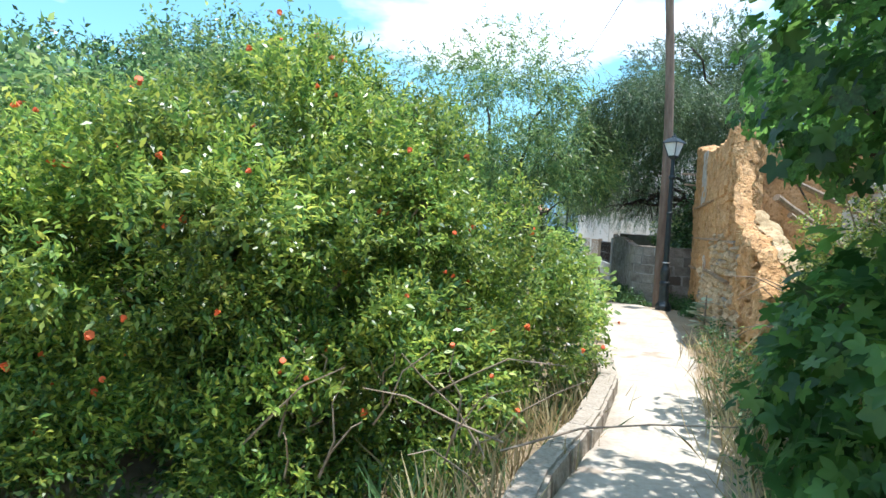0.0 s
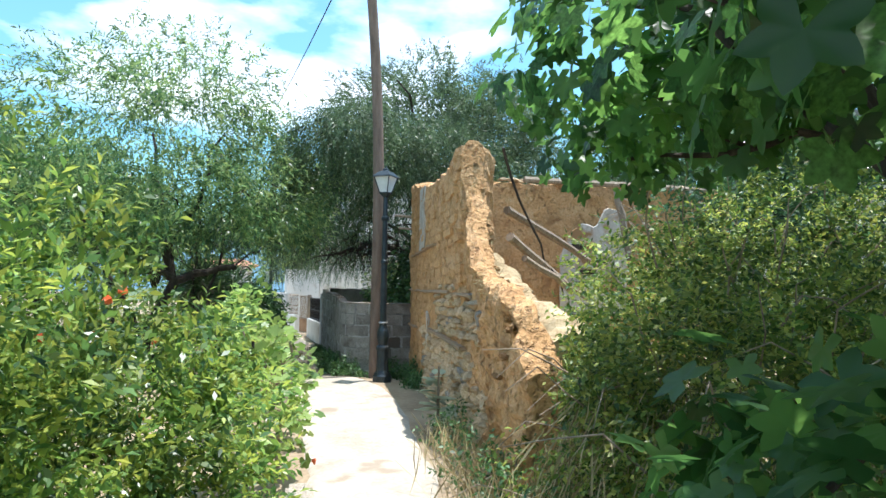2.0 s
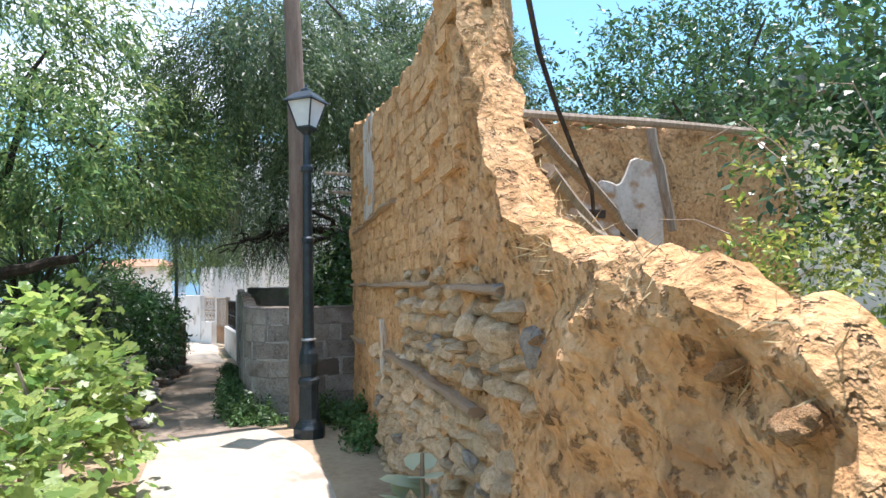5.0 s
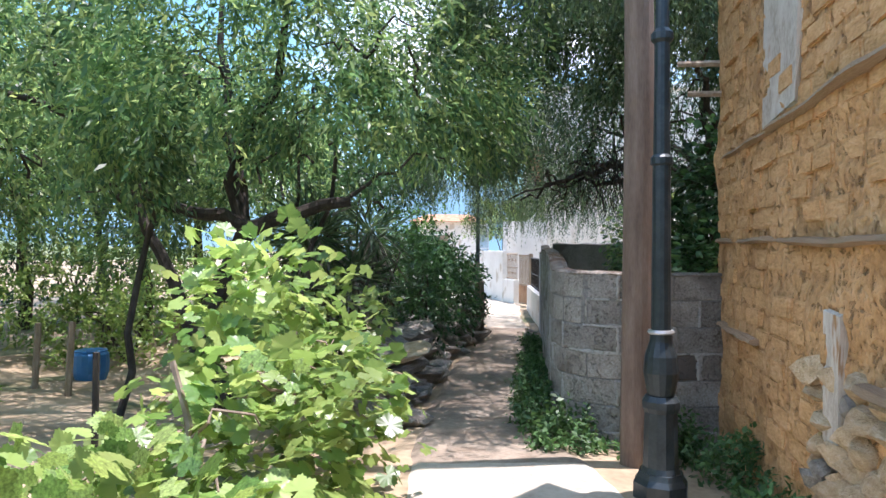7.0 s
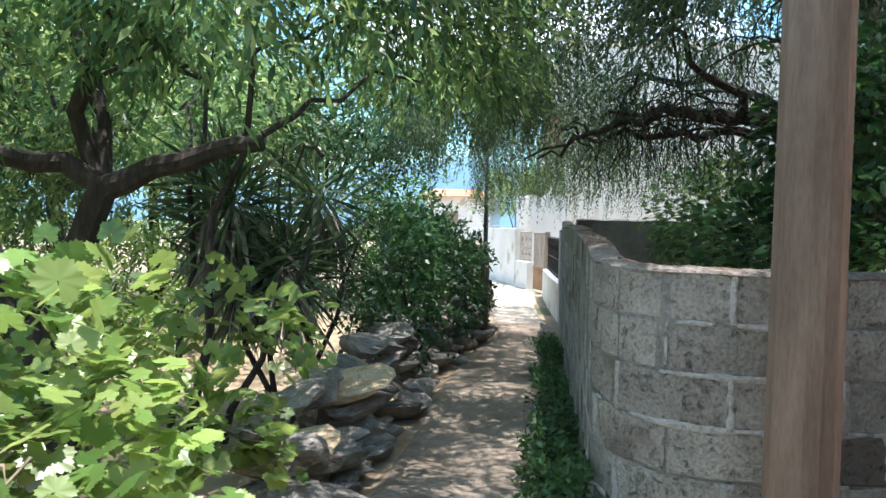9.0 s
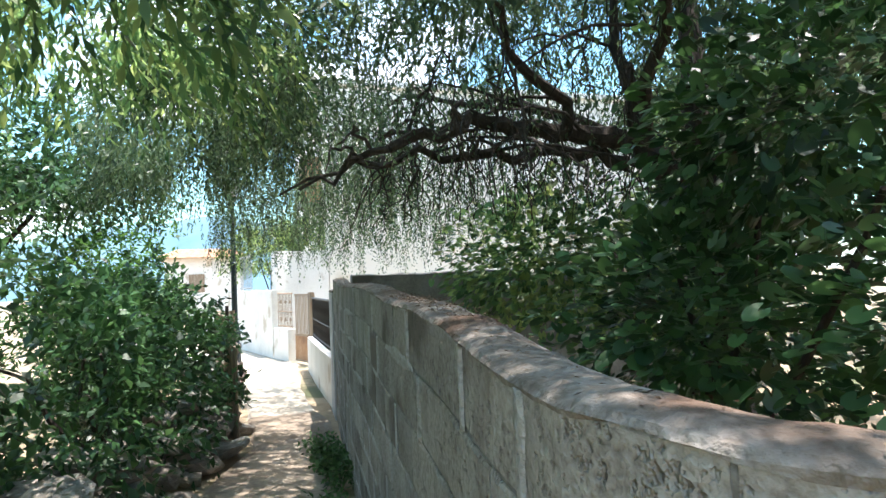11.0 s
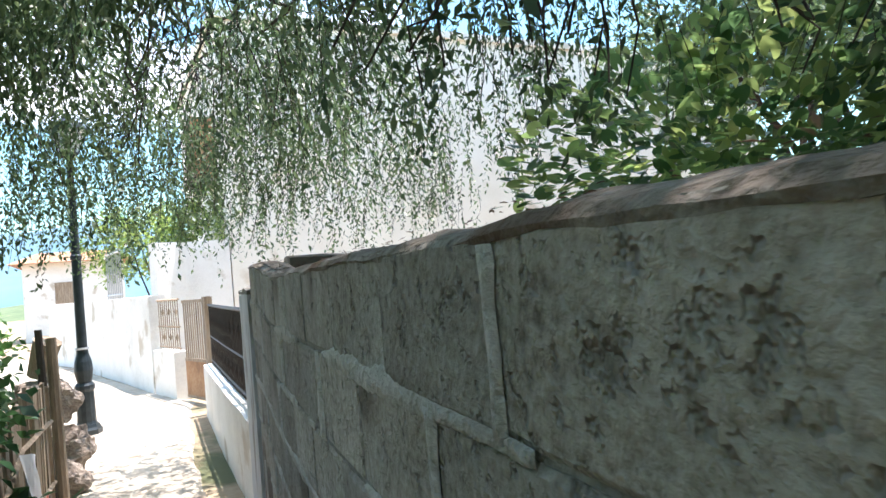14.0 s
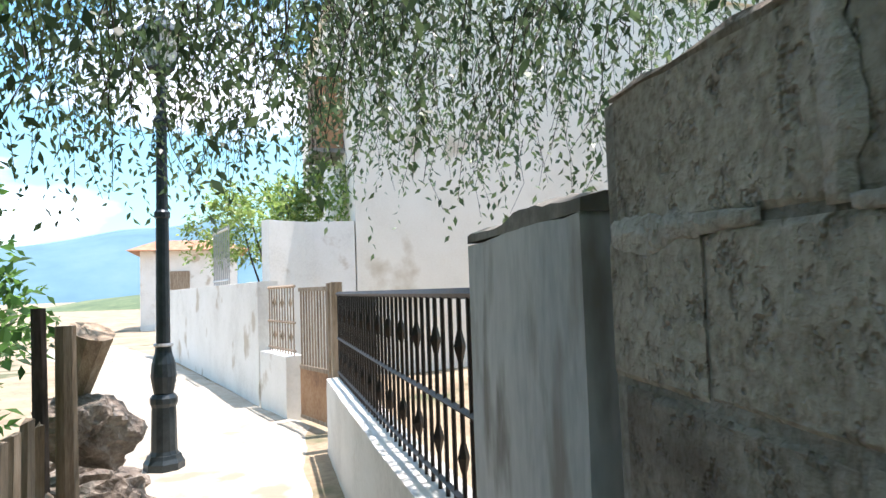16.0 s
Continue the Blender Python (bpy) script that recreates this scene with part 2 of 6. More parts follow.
    "woods": ramp_mat("far_scrub", [(0.06, 0.09, 0.045), (0.11, 0.15, 0.07), (0.20, 0.21, 0.11)], 0.12, 1.0, 0.4, 1.1),
    "pomegranate": leaf_mat("pomegranate_leaf", [(0.034, 0.092, 0.026), (0.095, 0.19, 0.038), (0.19, 0.285, 0.05), (0.34, 0.39, 0.07)], 0.36, 0.36),
    "fig": leaf_mat("fig_leaf", [(0.020, 0.066, 0.018), (0.046, 0.128, 0.029), (0.092, 0.205, 0.045)], 0.56, 0.40),
    "fig_one": leaf_mat("fig_leaf_large", [(0.020, 0.066, 0.018), (0.046, 0.130, 0.029), (0.092, 0.210, 0.045)], 0.56, 0.40, single=True),
    "vine": leaf_mat("vine_leaf", [(0.068, 0.144, 0.031), (0.136, 0.232, 0.053), (0.216, 0.304, 0.079), (0.250, 0.325, 0.105)], 0.42, 0.36),
    "vine_one": leaf_mat("vine_leaf_large", [(0.068, 0.144, 0.031), (0.136, 0.232, 0.053), (0.216, 0.304, 0.079), (0.250, 0.325, 0.105)], 0.42, 0.36, single=True),
    "almond": leaf_mat("narrow_leaf", [(0.034, 0.088, 0.037), (0.074, 0.155, 0.056), (0.13, 0.22, 0.075), (0.235, 0.31, 0.105)], 0.54, 0.36),
    "pepper": leaf_mat("weeping_leaf", [(0.030, 0.062, 0.030), (0.062, 0.112, 0.048), (0.118, 0.178, 0.082)], 0.36, 0.45),
    "dark_leaf": leaf_mat("dark_leaf", [(0.015, 0.046, 0.018), (0.034, 0.092, 0.028), (0.063, 0.151, 0.049)], 0.28, 0.38),
    "bramble": leaf_mat("bramble_leaf", [(0.035, 0.084, 0.018), (0.085, 0.158, 0.026), (0.19, 0.26, 0.045), (0.34, 0.36, 0.085)], 0.34, 0.5),
    "dry": leaf_mat("dry_grass", [(0.18, 0.14, 0.06), (0.34, 0.28, 0.14), (0.46, 0.40, 0.24)], 0.25, 0.8),
    "dry_grey": leaf_mat("withered_leaf", [(0.10, 0.092, 0.068), (0.20, 0.19, 0.145), (0.36, 0.34, 0.27)], 0.15, 0.75),
    "litter": leaf_mat("dead_leaf", [(0.06, 0.036, 0.022), (0.12, 0.075, 0.045), (0.27, 0.20, 0.13)], 0.1, 0.85),
    "weed": leaf_mat("weed_leaf", [(0.027, 0.075, 0.021), (0.055, 0.130, 0.037), (0.094, 0.180, 0.063)], 0.3, 0.5),
    "mullein": leaf_mat("grey_felt_leaf", [(0.30, 0.36, 0.25), (0.40, 0.46, 0.33), (0.48, 0.53, 0.41)], 0.35, 0.9),
}

# ---- mesh tools ----
rng = np.random.default_rng(7)


def arrays_mesh(name, verts, faces, smooth=False):
    """Mesh from an (n,3) array and an (m,k) array of corner numbers."""
    verts, faces = np.asarray(verts, np.float32), np.asarray(faces, np.int32)
    me = bpy.data.meshes.new(name)
    k = faces.shape[1]
    me.vertices.add(len(verts))
    me.vertices.foreach_set("co", verts.ravel())
    me.loops.add(faces.size)
    me.loops.foreach_set("vertex_index", faces.ravel())
    me.polygons.add(len(faces))
    me.polygons.foreach_set("loop_start", np.arange(0, faces.size, k, dtype=np.int32))
    me.update(calc_edges=True)
    if smooth:
        me.polygons.foreach_set("use_smooth", np.ones(len(faces), bool))
    return me


class Shape:
    """Collects pieces of one mesh."""

    def __init__(self):
        self.v, self.f, self.n = [], [], 0

    def add(self, verts, faces):
        verts = np.asarray(verts, float)
        self.v.append(verts)
        self.f += [tuple(int(i) + self.n for i in f) for f in faces]
        self.n += len(verts)
        return self

    def box(self, c, size, rz=0.0, jitter=0.0, taper=1.0):
        s = np.array([[x, y, z] for z in (-1, 1) for y in (-1, 1) for x in (-1, 1)], float) * np.array(size) / 2
        s[4:, :2] *= taper
        if jitter:
            s += rng.normal(0, jitter, s.shape)
        a = radians(rz)
        r = np.array([[math.cos(a), -math.sin(a), 0], [math.sin(a), math.cos(a), 0], [0, 0, 1]])
        return self.add(s @ r.T + np.array(c), [(0, 2, 3, 1), (4, 5, 7, 6), (0, 1, 5, 4), (2, 6, 7, 3), (0, 4, 6, 2), (1, 3, 7, 5)])

    def tube(self, pts, radii, sides=8, caps=True):
        pts = np.asarray(pts, float)
        radii = np.broadcast_to(np.asarray(radii, float), (len(pts),))
        tan = np.gradient(pts, axis=0)
        tan /= np.linalg.norm(tan, axis=1)[:, None] + 1e-9
        ref = np.array([0, 0, 1.0]) if abs(tan[:, 2]).mean() < 0.8 else np.array([1.0, 0, 0])
        u = np.cross(tan, ref)
        u /= np.linalg.norm(u, axis=1)[:, None] + 1e-9
        w = np.cross(tan, u)
        a = np.arange(sides) * 2 * math.pi / sides
        ring = pts[:, None] + radii[:, None, None] * (np.cos(a)[None, :, None] * u[:, None] + np.sin(a)[None, :, None] * w[:, None])
        fs = []
        for i in range(len(pts) - 1):
            for j in range(sides):
                k = (j + 1) % sides
                fs.append((i * sides + j, i * sides + k, (i + 1) * sides + k, (i + 1) * sides + j))
        if caps:
            fs += [tuple(range(sides))[::-1], tuple((len(pts) - 1) * sides + j for j in range(sides))]
        return self.add(ring.reshape(-1, 3), fs)

    def turned(self, profile, c=(0, 0, 0), sides=16):
        """Turned body from (radius, height) pairs."""
        return self.tube([(c[0], c[1], c[2] + h) for _, h in profile], [r for r, _ in profile], sides)

    def mesh(self, name, smooth=False):
        me = bpy.data.meshes.new(name)
        me.from_pydata(np.concatenate(self.v).tolist(), [], self.f)
        me.validate()
        if smooth:
            for p in me.polygons:
                p.use_smooth = True
        return me


def thing(name, at, label, category, group="", kind=""):
    ob = new(name)
    ob.location = at
    ob.empty_display_size = 0.2
    return tagged(ob, label, category, group, kind)


def part(name, data, material, parent=None, label=""):
    """One mesh object; data is a Shape or a mesh in world metres; under parent it keeps its place."""
    me = data.mesh(name, smooth=False) if isinstance(data, Shape) else data
    if material and not me.materials:
        me.materials.append(material)
    ob = new(name, me)
    if parent is not None:
        ob.parent = parent
        p = parent
        off = Vector((0, 0, 0))
        while p is not None:
            off += p.location
            p = p.parent
        ob.location = -off
    return tagged(ob, label)


def piece(name, me, parent, place):
    """A repeated piece on shared mesh data at the world matrix place."""
    ob = new(name, me)
    ob.parent = parent
    off = Vector((0, 0, 0))
    p = parent
    while p is not None:
        off += p.location
        p = p.parent
    ob.matrix_basis = Matrix.Translation(-off) @ place
    return ob


def unit(a):
    return a / (np.linalg.norm(a, axis=-1, keepdims=True) + 1e-9)


def fbm(p, s=1.0):
    return noise.noise(Vector(p) * s) + 0.5 * noise.noise(Vector(p) * s * 2.1) + 0.25 * noise.noise(Vector(p) * s * 4.3)


# ---- foliage tools ----
def leaf_quads(P, D, N, L, W):
    S = unit(np.cross(D, N))
    N = np.cross(S, D)
    L, W = L[:, None], W[:, None]
    v = np.stack([P, P + D * L * 0.45 + S * W / 2 + N * W * 0.16, P + D * L - N * L * 0.10, P + D * L * 0.45 - S * W / 2 + N * W * 0.16], 1)
    return v.reshape(-1, 3), np.arange(len(P) * 4).reshape(-1, 4)


def leaf_shapes(P, D, N, S, tv, tf):
    X = unit(np.cross(D, N))
    N = np.cross(X, D)
    v = P[:, None] + S[:, None, None] * (tv[None, :, 0:1] * X[:, None] + tv[None, :, 1:2] * D[:, None] + tv[None, :, 2:3] * N[:, None])
    f = tf[None] + (np.arange(len(P)) * len(tv))[:, None, None]
    return v.reshape(-1, 3), f.reshape(-1, tf.shape[1])


def lobed(lobes, depth, wide=1.0, steps=3, teeth=0.0):
    """Template of a lobed leaf, stalk at the origin, along +y, one unit long."""
    n = lobes * steps * 2
    pts = [(0.0, 0.30, 0.05)]
    for i in range(n + 1):
        a = -math.pi * 0.86 + 2 * math.pi * 0.86 * i / n
        r = 0.62 * (1 - depth * (0.5 + 0.5 * math.cos(a / (math.pi * 0.86) * math.pi * lobes + (0 if lobes % 2 == 0 else math.pi)))) * (1 - 0.18 * abs(a) / math.pi)
        r *= 1 + teeth * (1 if i % 2 else -1)
        x, y = wide * r * math.sin(a), 0.30 + r * math.cos(a)
        pts.append((x, y, 0.05 + 0.16 * abs(x) - 0.34 * (x * x) - 0.16 * max(0, y - 0.3) ** 2 + 0.012 * math.sin(i * 1.1)))
    f = [(0, i + 1, i + 2) for i in range(n)]
    return np.array(pts), np.array(f)


FIG_LEAF = lobed(5, 0.38, 1.05, 3, 0.03)
VINE_LEAF = lobed(5, 0.20, 1.12, 4, 0.07)
BROAD_LEAF = lobed(1, 0.0, 0.75, 4)


def lumpy(u, seed, amount, freq=1.7):
    """Uneven radius for directions u."""
    return np.array([1 + amount * fbm((x * freq + seed, y * freq - seed, z * freq)) for x, y, z in u])


def crown_points(n, centre, radii, seed, amount=0.28, depth=0.22, low=-1.0, gaps=None, grain=2.2):
    """Places near the skin of an uneven rounded crown, and the way outwards."""
    u = unit(rng.normal(0, 1, (int(n * 1.6) + 8, 3)))
    u = u[u[:, 2] > low][:n]
    r = lumpy(u, seed, amount) * (1 - np.abs(rng.normal(0, depth, len(u))))
    r = np.clip(r, 0.05, 2)
    p, o = np.array(centre) + u * np.array(radii) * r[:, None], unit(u / np.array(radii))
    if gaps is not None:
        keep = np.array([fbm((x, y, z), grain) > gaps for x, y, z in p])
        p, o = p[keep], o[keep]
    return p, o


def sprays(roots, ways, length, n, leaf, width, droop=0.1, spread=0.8, up=0.6, jit=0.35):
    """Leaves set alternately along many short twigs."""
    m = len(roots)
    ways = unit(ways)
    s = (np.arange(n) + 0.5) / n
    ln = length * rng.uniform(0.6, 1.3, m)
    P = roots[:, None] + ways[:, None] * (ln[:, None] * s)[..., None]
    P[..., 2] -= droop * (ln[:, None] * s ** 2)
    side = unit(np.cross(ways, unit(rng.normal(0, 1, (m, 3)))))
    alt = np.where(np.arange(n) % 2, 1.0, -1.0)
    T = ways[:, None] - np.array([0, 0, 1.0]) * (2 * droop * s)[None, :, None]
    D = unit(T * 0.75 + side[:, None] * (alt * spread)[None, :, None] + rng.normal(0, jit, (m, n, 3)))
    N = unit(np.array([0, 0, up]) + rng.normal(0, 0.5, (m, n, 3)))
    k = m * n
    L = leaf * rng.uniform(0.65, 1.25, k)
    return P.reshape(k, 3), D.reshape(k, 3), N.reshape(k, 3), L, L * width


def foliage(name, sets, material, parent, label=""):
    """Joins sets of leaves (each from sprays) into one mesh part."""
    vs, fs, o = [], [], 0
    for s in sets:
        v, f = leaf_quads(*s)
        vs.append(v)
        fs.append(f + o)
        o += len(v)
    return tagged(part(name, arrays_mesh(name, np.concatenate(vs), np.concatenate(fs)), material, parent, label), kind="stuff")


def bend(a, b, sag=0.0, wob=0.0, n=7):
    """Curved line from a to b."""
    a, b = np.array(a, float), np.array(b, float)
    s = np.linspace(0, 1, n)[:, None]
    p = a + (b - a) * s
    p[:, 2] += (sag * 4 * s * (1 - s))[:, 0]
    w = rng.normal(0, wob, (n, 3))
    w[0] = w[-1] = 0
    return p + w


def limbs(lines, sides=7):
    sh = Shape()
    for pts, r0, r1 in lines:
        sh.tube(pts, np.linspace(r0, r1, len(pts)), sides)
    return sh


def twigs(roots, ends, r0=0.012, r1=0.004, sag=0.1):
    sh = Shape()
    for a, b in zip(roots, ends):
        sh.tube(bend(a, b, sag, 0.03, 4), np.linspace(r0, r1, 4), 4, False)
    return sh

# ---- ground and path ----
def curve_of(points):
    ys, xs = [p[0] for p in points], [p[1] for p in points]
    return lambda y: float(np.interp(y, ys, xs))


path_left = curve_of([(-9, -2.9), (-5, -1.7), (-1, -0.55), (1, -0.15), (3.1, 0.36), (4.24, 0.8), (5.8, 1.22), (7.5, 1.45), (9.6, 1.66), (12.5, 1.85), (15, 1.88), (16.5, 2.05), (18.2, 2.2), (19.5, 2.5), (20.4, 2.82), (22.8, 2.85), (25.6, 2.6), (27, 2.35), (31, 1.5), (36, 0.2), (42, -2.0)])
path_right = curve_of([(-9, -1.7), (-5, -0.5), (-1, 0.6), (1, 0.95), (4.15, 1.68), (6.2, 2.2), (7.8, 2.62), (9.8, 3.05), (12, 3.35), (13.6, 3.05), (14.2, 2.93), (21.4, 3.84), (22.5, 3.72), (26, 3.95), (27.5, 4.2), (29, 3.85), (30.6, 3.5), (35.7, 2.4), (42, 0.5)])


def rise(y):
    """Slight hump of the ground by the pole."""
    return 0.15 * math.exp(-((y - 12.75) / 1.6) ** 2)


def ground_height(x, y):
    if y < -9 or y > 42:
        d = 3.0
    else:
        d = max(path_left(y) - x, x - path_right(y), 0)
    k = min(1.0, d / 1.5)
    z = k * 0.10 * fbm((x, y, 3.0), 0.5) - 0.03 * k
    if x < path_left(min(max(y, -9), 42)) and y < 8:
        z -= 0.30 * min(1.0, d / 0.8)
    return z - 0.012 + rise(y)


def axis(lo, hi, near_lo, near_hi, step):
    near = np.arange(near_lo, near_hi, step)
    out = np.geomspace(step * 2, hi - near_hi, 22)
    back = np.geomspace(step * 2, near_lo - lo, 22)
    return np.concatenate([(near_lo - back)[::-1], near, near_hi + out])


gx, gy = axis(-900, 900, -7, 11, 0.22), axis(-900, 900, -6, 34, 0.25)
gv = np.array([(x, y, ground_height(x, y) if -30 < x < 30 and -30 < y < 60 else -0.05) for y in gy for x in gx])
gi = np.arange(len(gx) * len(gy)).reshape(len(gy), len(gx))
gf = np.stack([gi[:-1, :-1], gi[:-1, 1:], gi[1:, 1:], gi[1:, :-1]], -1).reshape(-1, 4)
ground = part("ground", arrays_mesh("ground", gv, gf, True), M["soil"])
tagged(ground, "dry brown garden soil with weeds beside the path", "ground", kind="structure")

def path_strip(name, y0, y1, material, label):
    pv, pf = [], []
    for i, y in enumerate(np.arange(y0, y1 + 0.01, 0.1)):
        l, r = path_left(y) + 0.05 * fbm((y, 1, 0), 1.3), path_right(y) + 0.06 * fbm((y, 7, 0), 1.1)
        for j in range(13):
            k = j / 12
            edge = min(k, 1 - k)
            pv.append((l + (r - l) * k, y, rise(y) + (-0.035 if edge == 0 else 0.012 + 0.012 * fbm((k * 2, y, 5), 0.9) + 0.004 * fbm((k * 9, y * 5, 2), 1.0))))
        if i:
            for j in range(12):
                a = (i - 1) * 13 + j
                pf.append((a, a + 1, a + 14, a + 13))
    return tagged(part(name, arrays_mesh(name, pv, pf, True), M[material]), label, "footpath", kind="structure")


path_strip("pavement", -9, 13.2, "path", "narrow pale concrete footpath dusted with sand")
path_strip("pavement_2", 13.2, 22.0, "lane", "lane of trodden brown earth and worn cement, coloured darker for the canopy shade")
path_strip("pavement_3", 22.0, 42, "path", "pale concrete footpath curving round the bend")

# ---- far backdrop ----
def ridge(name, dist, height, a0, a1, material, seed, label):
    sh, n, rows = Shape(), 90, 6
    vs, fs = [], []
    for i in range(n + 1):
        a = radians(a0 + (a1 - a0) * i / n)
        h = height * (0.62 + 0.5 * fbm((math.sin(a) * 2.4 + seed, math.cos(a) * 2.4, 0)))
        for j in range(rows):
            s = j / (rows - 1)
            d = dist * (1 + 0.35 * s)
            vs.append((d * math.sin(a), 15 + d * math.cos(a), -2 + h * math.sin(s * math.pi / 2)))
            if i and j:
                k = i * rows + j
                fs.append((k - rows - 1, k - 1, k, k - rows))
    ob = part(name, arrays_mesh(name, vs, fs, True), material)
    return tagged(ob, label, "hills", kind="structure")


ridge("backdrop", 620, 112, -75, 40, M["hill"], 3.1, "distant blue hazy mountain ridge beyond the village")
ridge("backdrop_2", 90, 6.5, -180, 180, M["woods"], 9.0, "scrub-covered rise closing the valley behind the gardens")

# ---- block wall along the path ----
WALL_LINE = [(4.24, 13.99), (3.78, 13.935), (3.45, 13.935), (3.24, 14.01), (3.13, 14.15), (3.085, 14.38), (3.185, 15.2), (3.315, 16.2), (3.465, 17.45), (3.625, 18.9), (3.775, 20.1), (3.92, 21.33)]
wall_top = curve_of([(0, 1.355), (0.9, 1.365), (1.43, 1.38), (1.75, 1.395), (2.2, 1.445), (2.74, 1.47), (3.46, 1.482), (3.9, 1.505), (4.3, 1.532), (4.98, 1.545), (6.1, 1.55), (7.1, 1.55), (7.4, 1.56), (7.7, 1.595), (7.95, 1.62), (8.45, 1.63)])


class Line:
    """Plan line, followed by its run."""

    def __init__(self, pts):
        self.p = np.array(pts, float)
        self.s = np.concatenate([[0], np.cumsum(np.linalg.norm(np.diff(self.p, axis=0), axis=1))])
        self.length = self.s[-1]

    def at(self, s):
        return np.array([np.interp(s, self.s, self.p[:, 0]), np.interp(s, self.s, self.p[:, 1])])

    def way(self, s):
        d = self.at(min(s + 0.08, self.length)) - self.at(max(s - 0.08, 0))
        return d / (np.linalg.norm(d) + 1e-9)


def skin(c, z, rough, seed):
    return rough * fbm((c[0] - seed, c[1] + 9, z), 1.8) + rough * 0.5 * fbm((c[0] + 5, c[1], z * 1.3), 5.5)


def solid_wall(line, top, thick, step, rows, rough, bottom=0.0, seed=0.0, lean=0.0, top_rough=0.02, wilder=None, thin=None):
    """Wall of real thickness with an uneven skin, along a plan line; top is a function of run and depth."""
    n = max(2, int(line.length / step))
    low = bottom if callable(bottom) else (lambda s: bottom)
    cols = []
    across = 4
    for i in range(n + 1):
        s = line.length * i / n
        c, d = line.at(s), line.way(s)
        nx = np.array([d[1], -d[0]])
        h = top(s) + top_rough * fbm((s * 3, seed, 1.0), 1.6)
        ring = []
        amp = wilder(s) if wilder else 1.0
        back = -thick / 2 * (thin(s) if thin else 1.0)
        for j in range(rows + 1):
            z = low(s) + (h - low(s)) * j / rows
            k = amp * rough * fbm((c[0] + seed, c[1], z), 1.8) + amp * rough * 0.5 * fbm((c[0], c[1] + seed, z * 1.3), 5.5)
            o = back - k + lean * z
            ring.append((*(c + nx * o), z))
        for j in range(1, across):
            o = back + lean * h + (thick / 2 - back - 2 * lean * h) * j / across
            ring.append((*(c + nx * o), h + top_rough * (0.6 + noise.noise(Vector((s * 4, j * 2.0, seed))))))
        for j in range(rows + 1):
            z = h + (low(s) - h) * j / rows
            k = amp * skin(c, z, rough, seed)
            ring.append((*(c + nx * (thick / 2 + k - lean * z)), z))
        cols.append(ring)
    k = len(cols[0])
    vs = [p for r in cols for p in r]
    fs = []
    for i in range(n):
        for j in range(k - 1):
            fs.append((i * k + j, i * k + j + 1, (i + 1) * k + j + 1, (i + 1) * k + j))
    sh = Shape().add(vs, fs)
    sh.f += [tuple(range(k))[::-1], tuple(n * k + j for j in range(k))]
    return sh


wl_line = Line(WALL_LINE)
block_wall = thing("wall_block", (3.3, 16.0, 0), "weathered grey cement block wall with rough mortar joints", "wall", kind="structure")
part("mortar_core", solid_wall(wl_line, lambda s: wall_top(s) - 0.014, 0.136, 0.06, 40, 0.004, -0.1, 2.0, top_rough=0.006), M["joint"], block_wall, "crumbling mortar between and over the blocks")

cv, cf = [], []
runs = np.arange(0, wl_line.length + 0.001, 0.03)
for i, u in enumerate(runs):
    c, d = wl_line.at(u), wl_line.way(u)
    out = np.array([-d[1], d[0]])
    t0 = wall_top(u) + 0.006 * fbm((u * 4, 3, 1), 1.0)
    lip = 0.016 + 0.010 * fbm((u * 5, 8, 1), 1.0)
    ring = ((0.0740, -lip), (0.0762, -0.010), (0.066, 0.000), (0.032, 0.010), (-0.032, 0.011), (-0.066, 0.001), (-0.0785, -0.012), (-0.0765, -lip))
    for k, (o, h) in enumerate(ring):
        q = c + out * (o + (0.0035 * fbm((u * 9, k * 3.0, 2), 1.0) if 0 < k < 7 else 0.0))
        cv.append((q[0], q[1], t0 + h + (0.006 * fbm((u * 11, k * 2.0, 6), 1.0) if 1 < k < 6 else 0.0)))
    if i:
        for k in range(8):
            a, b = (i - 1) * 8 + k, (i - 1) * 8 + (k + 1) % 8
            cf.append((a, b, b + 8, a + 8))
part("coping", Shape().add(cv, cf + [tuple(range(8))[::-1], tuple(range(len(cv) - 8, len(cv)))]), M["coping"], block_wall, "earth-stained mortar capping")

# ---- back wall of the yard ----
yard = part("wall_yard", solid_wall(Line([(4.08, 21.40), (6.5, 21.25), (9.6, 20.9)]), lambda s: 1.66, 0.2, 0.2, 8, 0.008, -0.1, 5.0), M["concrete"])
tagged(yard, "dark stained concrete wall closing the shaded yard", "wall", kind="structure")

# ---- grey rendered end pier ----
pier = thing("gate_pier", (3.92, 21.75, 0), "grey painted rendered pier at the end of the block wall", "pier", kind="structure")
part("pier_body", solid_wall(Line([(3.93, 21.40), (4.00, 22.08)]), lambda s: 1.47, 0.17, 0.06, 10, 0.004, -0.05, 8.0, top_rough=0.012), M["grey_render"], pier)
part("pier_cap", solid_wall(Line([(3.93, 21.395), (4.00, 22.085)]), lambda s: 1.500, 0.170, 0.04, 2, 0.006, 1.474, 3.0, top_rough=0.018), M["concrete"], pier, "dark concrete cap")

